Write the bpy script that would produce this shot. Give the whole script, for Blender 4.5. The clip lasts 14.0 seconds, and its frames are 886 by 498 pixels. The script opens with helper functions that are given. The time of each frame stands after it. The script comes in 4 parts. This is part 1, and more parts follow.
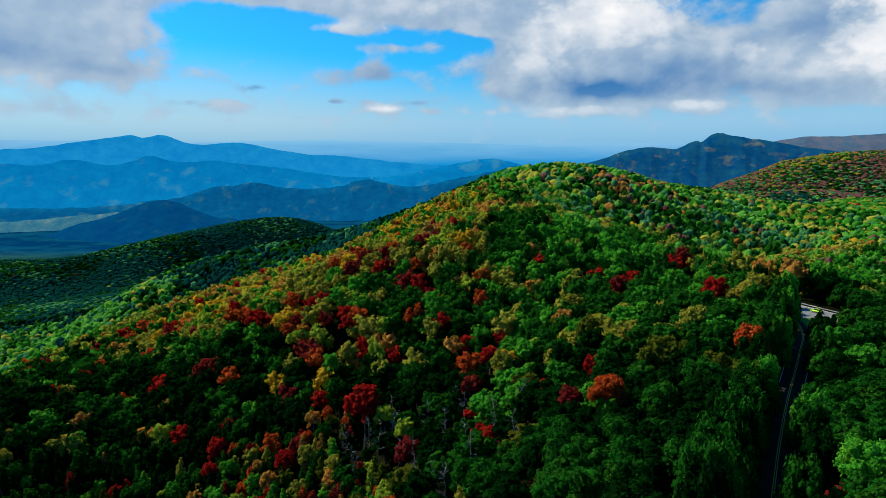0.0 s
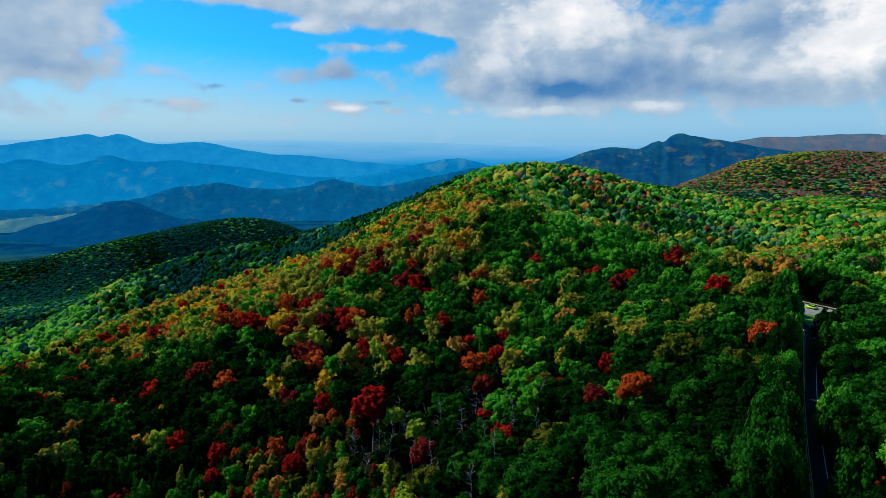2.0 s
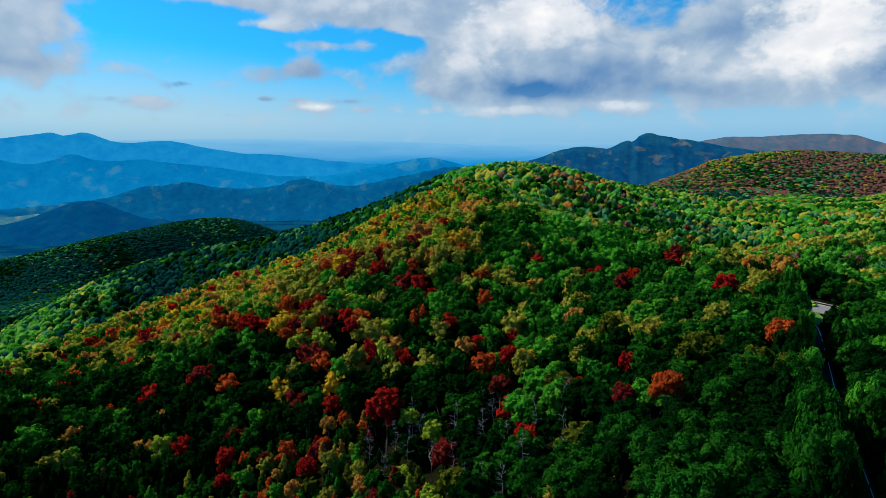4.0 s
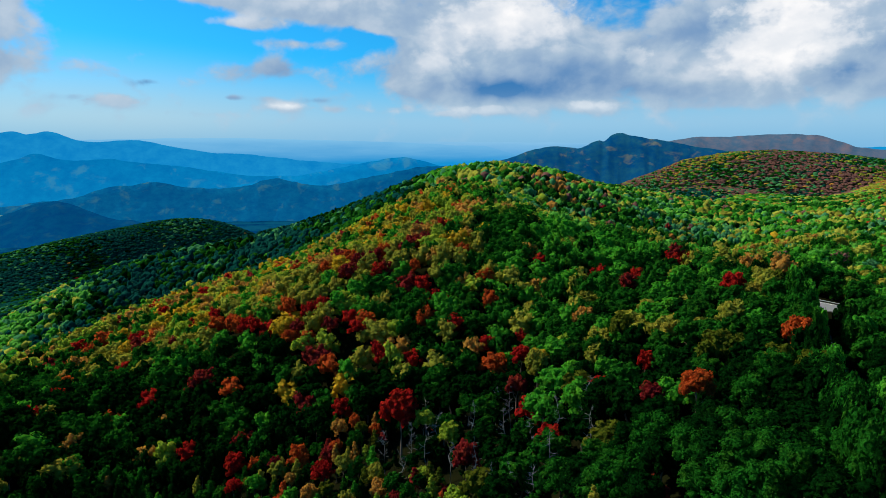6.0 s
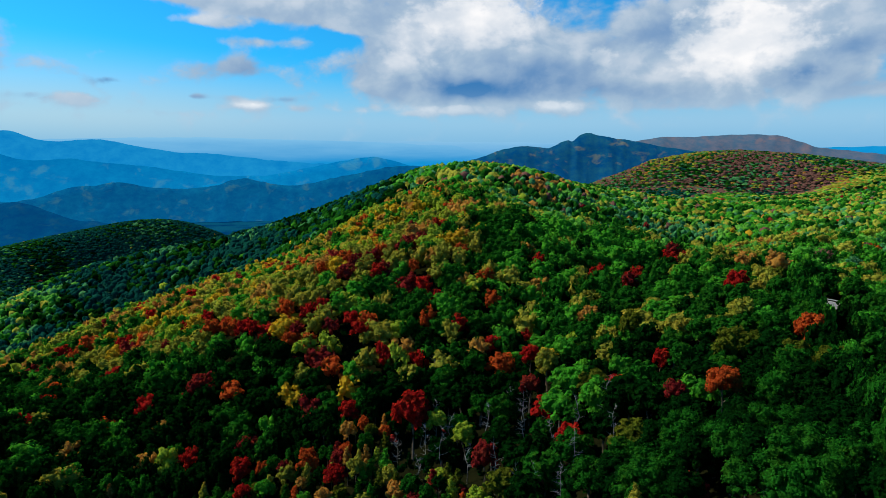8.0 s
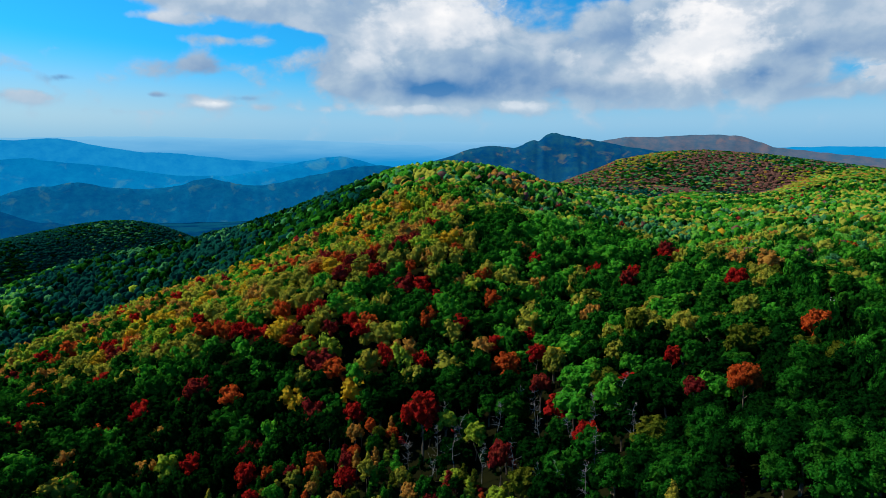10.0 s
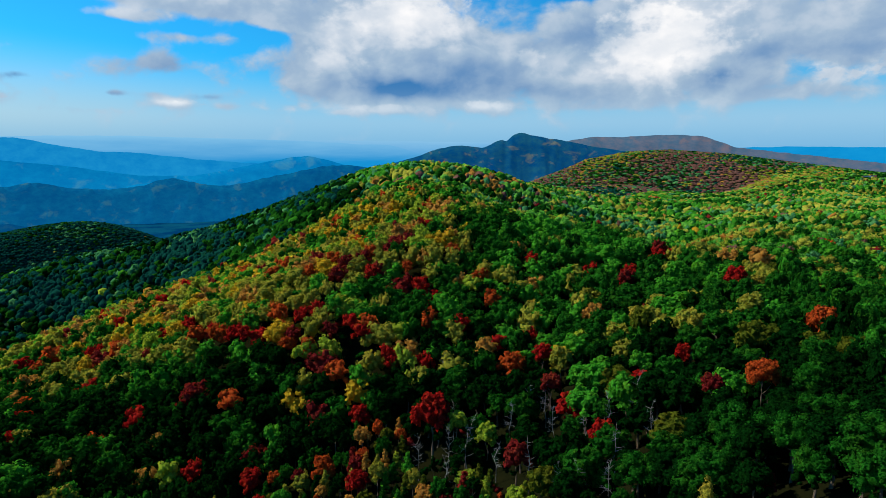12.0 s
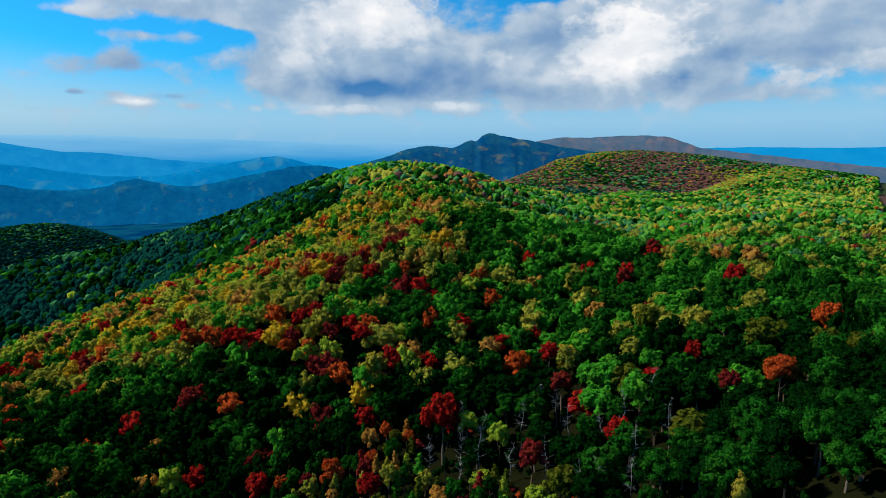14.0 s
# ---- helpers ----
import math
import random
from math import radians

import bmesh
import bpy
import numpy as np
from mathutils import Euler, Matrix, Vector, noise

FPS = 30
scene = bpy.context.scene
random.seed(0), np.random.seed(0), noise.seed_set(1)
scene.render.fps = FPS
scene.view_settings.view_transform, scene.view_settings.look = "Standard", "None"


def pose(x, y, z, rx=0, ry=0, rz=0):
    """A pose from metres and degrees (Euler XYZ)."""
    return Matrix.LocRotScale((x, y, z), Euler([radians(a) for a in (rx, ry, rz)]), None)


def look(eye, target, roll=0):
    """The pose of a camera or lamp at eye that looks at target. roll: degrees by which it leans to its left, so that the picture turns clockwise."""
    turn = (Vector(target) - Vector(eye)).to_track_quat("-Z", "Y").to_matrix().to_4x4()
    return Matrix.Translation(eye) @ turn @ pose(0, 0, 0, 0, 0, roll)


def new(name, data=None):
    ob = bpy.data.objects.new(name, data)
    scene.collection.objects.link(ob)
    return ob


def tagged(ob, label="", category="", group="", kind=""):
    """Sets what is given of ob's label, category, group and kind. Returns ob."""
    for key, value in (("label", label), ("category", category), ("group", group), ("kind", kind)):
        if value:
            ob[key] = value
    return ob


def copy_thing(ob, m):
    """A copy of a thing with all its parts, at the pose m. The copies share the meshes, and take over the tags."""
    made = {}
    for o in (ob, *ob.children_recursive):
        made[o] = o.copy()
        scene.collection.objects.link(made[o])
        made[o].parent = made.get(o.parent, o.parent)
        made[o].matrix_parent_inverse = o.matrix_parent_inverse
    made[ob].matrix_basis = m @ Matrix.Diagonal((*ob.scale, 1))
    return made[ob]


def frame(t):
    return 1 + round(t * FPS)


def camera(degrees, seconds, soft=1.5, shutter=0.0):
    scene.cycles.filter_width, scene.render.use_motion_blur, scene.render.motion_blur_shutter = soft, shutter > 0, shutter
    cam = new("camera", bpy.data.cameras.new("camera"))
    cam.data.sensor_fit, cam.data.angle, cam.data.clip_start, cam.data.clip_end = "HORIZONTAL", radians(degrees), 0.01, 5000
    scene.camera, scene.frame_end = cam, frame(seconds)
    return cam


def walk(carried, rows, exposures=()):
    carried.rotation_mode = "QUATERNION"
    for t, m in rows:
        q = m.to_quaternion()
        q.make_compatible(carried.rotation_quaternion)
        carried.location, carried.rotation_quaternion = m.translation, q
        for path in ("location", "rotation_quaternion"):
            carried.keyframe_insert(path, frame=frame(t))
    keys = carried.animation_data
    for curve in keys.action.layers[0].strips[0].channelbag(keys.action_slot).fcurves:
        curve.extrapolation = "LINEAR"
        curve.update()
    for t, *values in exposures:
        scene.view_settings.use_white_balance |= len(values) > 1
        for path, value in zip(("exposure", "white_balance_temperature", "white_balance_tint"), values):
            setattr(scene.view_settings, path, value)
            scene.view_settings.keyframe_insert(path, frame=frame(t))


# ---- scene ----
# Autumn mountain ridge seen from the air: a wooded spur, a road on its shoulder, blue ranges behind.
LENS = 67.0
cam = camera(LENS, 14.0, soft=0.8)
# seconds, place, heading, tilt and lean in degrees
PATH = [
    (0.0, (-9.44, -0.65, 137.39), -1.838, -7.270, 0.000),
    (0.5, (-13.02, -0.32, 137.30), -2.652, -7.261, 0.000),
    (1.0, (-16.66, -0.00, 137.31), -3.438, -7.264, 0.000),
    (1.5, (-20.32, 0.31, 137.39), -4.189, -7.276, 0.000),
    (2.0, (-23.97, 0.62, 137.51), -4.903, -7.293, 0.000),
    (2.5, (-27.59, 0.95, 137.64), -5.583, -7.311, 0.000),
    (3.0, (-31.17, 1.31, 137.78), -6.233, -7.329, 0.000),
    (3.5, (-34.71, 1.72, 137.91), -6.859, -7.346, 0.000),
    (4.0, (-38.21, 2.17, 138.02), -7.472, -7.361, 0.000),
    (4.5, (-41.69, 2.69, 138.12), -8.077, -7.374, 0.000),
    (5.0, (-45.13, 3.27, 138.20), -8.684, -7.384, 0.000),
    (5.5, (-48.56, 3.91, 138.26), -9.300, -7.393, 0.000),
    (6.0, (-51.99, 4.62, 138.31), -9.930, -7.400, 0.000),
    (6.5, (-55.41, 5.39, 138.35), -10.578, -7.407, 0.000),
    (7.0, (-58.83, 6.23, 138.38), -11.248, -7.413, 0.000),
    (7.5, (-62.25, 7.13, 138.40), -11.938, -7.419, 0.000),
    (8.0, (-65.68, 8.07, 138.43), -12.649, -7.425, 0.000),
    (8.5, (-69.10, 9.05, 138.46), -13.376, -7.432, 0.000),
    (9.0, (-72.51, 10.08, 138.49), -14.116, -7.440, 0.000),
    (9.5, (-75.91, 11.12, 138.53), -14.862, -7.448, 0.000),
    (10.0, (-79.29, 12.20, 138.57), -15.608, -7.456, 0.000),
    (10.5, (-82.62, 13.29, 138.61), -16.347, -7.464, 0.000),
    (11.0, (-85.91, 14.40, 138.65), -17.075, -7.471, 0.000),
    (11.5, (-89.14, 15.54, 138.69), -17.788, -7.477, 0.000),
    (12.0, (-92.32, 16.72, 138.70), -18.483, -7.480, 0.000),
    (12.5, (-95.43, 17.95, 138.69), -19.164, -7.479, 0.000),
    (13.0, (-98.48, 19.26, 138.65), -19.837, -7.475, 0.000),
    (13.5, (-101.49, 20.70, 138.56), -20.515, -7.467, 0.000),
    (14.0, (-104.49, 22.30, 138.40), -21.218, -7.454, 0.000),
]


def eye_pose(place, heading, tilt, lean):
    h, p = radians(heading), radians(tilt)
    ahead = Vector((-math.sin(h) * math.cos(p), math.cos(h) * math.cos(p), math.sin(p)))
    return look(place, Vector(place) + ahead, lean)


walk(cam, [(t, eye_pose(place, h, p, r)) for t, place, h, p, r in PATH])

# ---- light ----
SUN_AZ, SUN_EL = -58.0, 41.0      # degrees from straight ahead (left is negative), and above the horizon
sun_data = bpy.data.lights.new("sun", "SUN")
sun_data.energy, sun_data.angle, sun_data.color = 5.0, radians(0.8), (1.0, 0.91, 0.72)
sun = new("sun", sun_data)
sun_way = Vector((math.sin(radians(SUN_AZ)) * math.cos(radians(SUN_EL)), math.cos(radians(SUN_AZ)) * math.cos(radians(SUN_EL)), math.sin(radians(SUN_EL))))
sun.matrix_world = look(sun_way * 1000, (0, 0, 0))


class Nodes:
    """Short hand for building node trees."""

    def __init__(self, tree):
        self.tree = tree
        tree.nodes.clear()

    def add(self, kind, **settings):
        node = self.tree.nodes.new("ShaderNode" + kind)
        for key, value in settings.items():
            if key == "op":
                node.operation = value
            elif key == "blend":
                node.blend_type = value
            elif key == "data":
                node.data_type = value
        return node

    def put(self, socket, value):
        if hasattr(value, "is_output"):
            self.tree.links.new(value, socket)
        else:
            socket.default_value = value

    def math(self, op, a, b=0.0, c=0.0):
        node = self.add("Math", op=op)
        for socket, value in zip(node.inputs, (a, b, c)):
            self.put(socket, value)
        return node.outputs[0]

    def mix(self, fac, a, b, blend="MIX"):
        node = self.add("Mix", data="RGBA", blend=blend)
        self.put(node.inputs[0], fac)
        self.put(node.inputs[6], (*a, 1) if isinstance(a, tuple) else a)
        self.put(node.inputs[7], (*b, 1) if isinstance(b, tuple) else b)
        return node.outputs[2]

    def noise(self, vector, scale, detail=4.0, rough=0.55, distort=0.0):
        node = self.add("TexNoise")
        if vector is not None:
            self.put(node.inputs["Vector"], vector)
        self.put(node.inputs["Scale"], scale)
        self.put(node.inputs["Detail"], detail)
        self.put(node.inputs["Roughness"], rough)
        self.put(node.inputs["Distortion"], distort)
        return node.outputs[0]

    def ramp(self, value, low, high, to_low=0.0, to_high=1.0, smooth=True):
        node = self.add("MapRange")
        node.interpolation_type = "SMOOTHSTEP" if smooth else "LINEAR"
        for socket, v in zip(node.inputs, (value, low, high, to_low, to_high)):
            self.put(socket, v)
        return node.outputs[0]

    def combine(self, x, y, z):
        node = self.add("CombineXYZ")
        for socket, v in zip(node.inputs, (x, y, z)):
            self.put(socket, v)
        return node.outputs[0]

    def separate(self, vector):
        node = self.add("SeparateXYZ")
        self.put(node.inputs[0], vector)
        return node.outputs


# ---- sky with clouds ----
def sky_world():
    world = bpy.data.worlds.new("sky")
    world.use_nodes = True
    scene.world = world
    n = Nodes(world.node_tree)
    way = n.add("TexCoord").outputs["Generated"]
    x, y, z = n.separate(way)[:3]
    az = n.math("MULTIPLY", n.math("ARCTAN2", x, y), 57.2958)
    el = n.math("SUBTRACT", n.math("MULTIPLY", n.math("ARCSINE", z), 57.2958), 2.6)       # counted from the top of the haze
    air = n.add("TexSky")
    air.sky_type, air.sun_disc = "NISHITA", False
    air.sun_elevation, air.sun_rotation = radians(SUN_EL), radians(SUN_AZ)
    air.air_density, air.dust_density, air.ozone_density = 1.0, 0.6, 2.0
    blue = n.mix(1.0, air.outputs[0], (0.09, 0.94, 1.50), "MULTIPLY")
    haze_low = n.ramp(el, n.ramp(az, -25.0, 12.0, 7.5, 5.5), 0.2)
    clear = n.mix(n.math("MULTIPLY", haze_low, 0.85), blue, n.mix(n.ramp(az, -18.0, 8.0), (4.8, 6.4, 7.5), (3.6, 5.9, 8.0)))
    clear = n.mix(n.math("MULTIPLY", n.ramp(el, 1.2, -2.2), 0.75), clear, (1.5, 4.4, 7.4))

    def blobs(rows):
        total = None
        for a, e, sa, se, amp in rows:
            u = n.math("DIVIDE", n.math("SUBTRACT", az, a), sa)
            v = n.math("DIVIDE", n.math("SUBTRACT", el, e), se)
            r = n.math("ADD", n.math("MULTIPLY", u, u), n.math("MULTIPLY", v, v))
            g = n.math("MULTIPLY", n.math("EXPONENT", n.math("MULTIPLY", r, -1.0)), amp)
            total = g if total is None else n.math("ADD", total, g)
        return total

    warp = n.noise(n.combine(n.math("MULTIPLY", az, 0.16), n.math("MULTIPLY", el, 0.24), 3.1), 1.0, 4.0)
    swirl = n.math("MULTIPLY", n.math("SUBTRACT", warp, 0.5), 0.7)

    def puffs(d_az, d_el, detail, layer):
        u = n.math("ADD", n.math("MULTIPLY", n.math("ADD", az, d_az), 0.30), swirl)
        v = n.math("ADD", n.math("MULTIPLY", n.math("ADD", el, d_el), 0.40), n.math("MULTIPLY", swirl, 0.8))
        return n.noise(n.combine(u, v, layer), 1.0, detail, 0.50)

    puff = puffs(0.0, 0.0, 8.0, 0.0)
    above = puffs(-0.9, 0.75, 5.0, 0.0)
    # bearing, elevation, half widths, amount: the cloud banks, then the clear gaps between them
    banks = blobs([
        (-29, 8.2, 9.8, 3.6, 0.95), (-31, 4.6, 7.5, 1.5, 0.50), (-25, 4.5, 3.2, 0.6, 0.26), (-19, 11.2, 5, 1.0, 0.9), (-11, 10.7, 5, 0.9, 0.95), (-5, 10.1, 4, 0.9, 0.95), (0.5, 9.4, 4, 0.9, 0.95), (5.5, 8.8, 3, 0.9, 0.85), (-2, 11.6, 14, 1.3, 0.8),
        (-6.2, 8.2, 3.6, 0.45, 0.46), (-2.0, 6.8, 3.6, 0.40, 0.34), (-4.2, 4.9, 2.8, 0.9, 0.48), (2.2, 5.0, 2.0, 1.0, 0.20), (-13.4, 3.5, 1.1, 0.32, 0.42), (-7.2, 2.5, 1.0, 0.25, 0.34),
        (-18.6, 2.2, 1.4, 0.3, 0.22), (-2.9, 1.9, 2.0, 0.40, 0.44), (-4.4, 2.5, 1.0, 0.3, 0.3), (0.9, 1.7, 1.2, 0.3, 0.34), (-15.6, 1.8, 1.6, 0.4, 0.36), (-0.5, 2.5, 1.4, 0.3, 0.25), (-27, 1.4, 5, 0.7, 0.24), (-10, 1.2, 3, 0.3, 0.20), (6.5, 1.7, 2.0, 0.35, 0.28), (10.2, 1.4, 1.3, 0.25, 0.26),
        (14.0, 1.6, 2.4, 0.35, 0.28), (22.5, 1.9, 3.0, 0.55, 0.36), (31, 1.8, 4.0, 0.35, 0.25), (12, 4.0, 6.0, 1.8, 0.35), (27, 3.6, 20.0, 1.9, 0.32), (44, 2.4, 8.0, 0.6, 0.30),
        (12.4, 7.4, 5.4, 3.8, 1.0), (8.4, 6.0, 2.0, 2.2, 0.4), (19, 6.6, 6.0, 3.2, 0.62), (27, 5.6, 5.0, 2.6, 0.45), (35, 7.0, 6.0, 3.8, 0.95), (44, 7.4, 6.0, 3.0, 0.55), (53, 6.4, 7, 3.2, 0.50), (66, 7, 9, 4, 0.5)])
    gaps = blobs([(-15.5, 8.3, 5.2, 1.5, 0.45), (-12, 6.6, 7, 1.2, 0.30), (4.6, 7.4, 2.0, 0.8, 0.35), (29.0, 10.7, 2.2, 0.5, 0.80), (46.5, 4.2, 2.2, 0.8, 0.30)])
    body = n.math("SUBTRACT", n.math("ADD", n.math("MULTIPLY_ADD", puff, 1.35, -0.18), banks), gaps)
    high = n.ramp(el, 12.0, 30.0, 0.0, -0.10)
    cover = n.ramp(n.math("ADD", body, high), 0.55, 0.92)
    lit = n.ramp(n.math("SUBTRACT", puff, above), -0.24, 0.26, -0.5, 0.5)
    glow = blobs([(16.5, 9.4, 4.2, 2.2, 1.0), (10.5, 7.4, 3.2, 1.5, 0.50), (9.0, 5.0, 1.6, 1.6, 0.30), (36.3, 5.8, 3.8, 2.9, 0.95), (39.3, 9.6, 3.2, 2.2, 0.55), (30.2, 4.4, 3.0, 1.4, 0.40), (23.6, 6.4, 1.0, 0.9, 0.42), (-2.9, 2.0, 1.6, 0.35, 0.70), (-6.2, 8.4, 3.6, 0.5, 0.55),
                  (-9, 11.2, 8, 0.8, 0.30), (0.5, 10.2, 6, 0.8, 0.30), (22.5, 2.0, 3.0, 0.5, 0.55), (10, 1.6, 6, 0.45, 0.55), (-22, 7.6, 3, 2.0, 0.22), (-31, 3.7, 4, 0.7, 0.30), (50, 3.4, 2.6, 0.9, 0.40), (47, 9, 5, 2.0, 0.25), (29, 9.6, 3, 1.6, 0.20)])
    shade = blobs([(15.2, 3.3, 3.4, 0.8, 0.75), (12, 4.2, 5, 1.0, 0.22), (20.3, 4.6, 3.8, 1.6, 0.38), (-31.5, 5.5, 4.5, 1.0, 0.42), (24, 2.9, 16, 1.0, 0.16), (-24.6, 4.4, 2.6, 0.5, 0.30), (40.3, 4.0, 2.2, 1.0, 0.62), (43, 5.6, 1.8, 0.8, 0.40), (-4.2, 4.5, 3.0, 0.8, 0.28),
                   (-13.4, 3.4, 1.4, 0.4, 0.62), (-18.6, 2.1, 1.6, 0.35, 0.35), (-7.2, 2.4, 1.2, 0.3, 0.5), (-0.5, 2.4, 1.6, 0.22, 0.5), (17.5, 10.4, 2.5, 0.8, 0.2), (30.5, 7.6, 3.0, 1.4, 0.30), (49, 5.4, 3, 1.2, 0.22), (26, 3.2, 4, 0.8, 0.2)])
    fine = n.noise(n.combine(n.math("MULTIPLY_ADD", az, 0.52, swirl), n.math("MULTIPLY", el, 0.72), 7.0), 1.0, 6.0, 0.55)
    heaps = None
    # bearing, elevation, half widths, brightness: cumulus heaps with firm edges
    for a, e, sa, se, amp in ((15.2, 8.6, 6.2, 2.9, 0.36), (36.2, 6.6, 5.8, 3.8, 0.50), (25.6, 5.7, 1.2, 1.1, 0.40), (9.6, 5.2, 2.6, 1.6, 0.25), (-2.9, 1.95, 2.0, 0.40, 0.45), (22.8, 2.0, 2.6, 0.5, 0.40), (48.5, 3.6, 2.4, 0.9, 0.30), (52.5, 4.6, 2.8, 0.8, 0.30), (-16, 2.0, 2.0, 0.5, 0.15), (13.0, 1.7, 3.0, 0.4, 0.25)):
        u = n.math("DIVIDE", n.math("SUBTRACT", az, a), sa)
        v = n.math("DIVIDE", n.math("SUBTRACT", el, e), se)
        dome = n.math("EXPONENT", n.math("MULTIPLY", n.math("ADD", n.math("MULTIPLY", u, u), n.math("MULTIPLY", v, v)), -1.0))
        edge = n.ramp(n.math("MULTIPLY_ADD", n.math("SUBTRACT", fine, 0.5), 2.2, dome), 0.30, 0.84)
        edge = n.math("MULTIPLY", edge, n.ramp(dome, 0.06, 0.32))
        bright = n.math("MULTIPLY", edge, n.math("MULTIPLY", n.ramp(v, -1.1, 0.9, 0.35, 1.1, False), amp))
        heaps = (bright, edge) if heaps is None else (n.math("MAXIMUM", heaps[0], bright), n.math("MAXIMUM", heaps[1], edge))
    cover = n.math("MAXIMUM", cover, heaps[1])
    glow = n.math("ADD", n.math("MULTIPLY", glow, 0.55), heaps[0])
    tone = n.math("SUBTRACT", n.math("ADD", n.math("ADD", n.math("MULTIPLY", lit, n.ramp(az, -16.0, 4.0, 0.26, 0.40)), 0.06), glow), shade)
    grey = n.mix(n.ramp(tone, -0.75, 0.10, smooth=False), (0.45, 1.9, 4.6), (3.9, 5.1, 6.5))
    white = n.mix(n.ramp(tone, 0.10, 1.0, smooth=False), grey, (10.2, 10.0, 9.9))
    hazed = n.mix(n.math("MULTIPLY", n.ramp(el, 4.0, 0.0), 0.50), white, (4.2, 6.2, 7.9))
    colour = n.mix(n.math("MULTIPLY", cover, n.ramp(el, -0.6, 1.2, 0.25, 0.96)), clear, hazed)
    back = n.add("Background")
    n.put(back.inputs[0], colour)
    n.put(back.inputs[1], 0.072)
    out = n.add("OutputWorld")
    n.put(out.inputs[0], back.outputs[0])


sky_world()
scene.view_settings.exposure = 0.48


# ---- materials ----
def material(name):
    mat = bpy.data.materials.new(name)
    mat.use_nodes = True
    return mat, Nodes(mat.node_tree)


def finish(mat, n, base, rough=0.7, bump=None, bump_strength=0.5, bump_distance=0.1, gloss=0.3, metal=0.0):
    shader = n.add("BsdfPrincipled")
    n.put(shader.inputs["Base Color"], (*base, 1) if isinstance(base, tuple) else base)
    n.put(shader.inputs["Roughness"], rough)
    n.put(shader.inputs["Specular IOR Level"], gloss)
    n.put(shader.inputs["Metallic"], metal)
    if bump is not None:
        b = n.add("Bump")
        n.put(b.inputs["Strength"], bump_strength)
        n.put(b.inputs["Distance"], bump_distance)
        n.put(b.inputs["Height"], bump)
        n.put(shader.inputs["Normal"], b.outputs[0])
    out = n.add("OutputMaterial")
    n.put(out.inputs[0], shader.outputs[0])
    return mat


def leaf_material(name, low, high, warm, gap_shade=0.5):
    """Foliage: each tree and each spray of leaves a little different, with clumps of turned leaves and a fine mottle of
    painted gap shade.
    """
    mat, n = material(name)
    where = n.add("NewGeometry")
    own = n.add("ObjectInfo").outputs["Random"]
    tuft = where.outputs["Random Per Island"]
    place = where.outputs["Position"]
    clump = n.noise(place, 0.22, 3.0, 0.6)
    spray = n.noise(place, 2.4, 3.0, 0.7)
    a = n.math("ADD", n.math("MULTIPLY", own, 0.35), n.math("MULTIPLY", tuft, 0.40))
    a = n.math("ADD", a, n.math("MULTIPLY", clump, 0.30))
    colour = n.mix(a, low, high)
    turned = n.math("MULTIPLY", n.ramp(clump, 0.46, 0.70, 0.0, 0.55), n.ramp(tuft, 0.2, 0.9, 0.4, 1.0))
    colour = n.mix(turned, colour, warm)
    # low spots of the bump darken: shade between sprays put into the colour
    colour = n.mix(n.ramp(spray, 0.38, 0.64, gap_shade, 0.0), colour, tuple(v * 0.30 for v in low))
    bump = n.add("Bump")
    n.put(bump.inputs["Strength"], 0.7)
    n.put(bump.inputs["Distance"], 0.5)
    n.put(bump.inputs["Height"], spray)
    face, through_leaf, both = n.add("BsdfDiffuse"), n.add("BsdfTranslucent"), n.add("AddShader")
    n.put(face.inputs[0], colour)
    n.put(face.inputs["Normal"], bump.outputs[0])
    n.put(through_leaf.inputs[0], n.mix(1.0, colour, (0.75, 0.70, 0.50), "MULTIPLY"))
    n.put(both.inputs[0], face.outputs[0])
    n.put(both.inputs[1], through_leaf.outputs[0])
    out = n.add("OutputMaterial")
    n.put(out.inputs[0], both.outputs[0])
    return mat


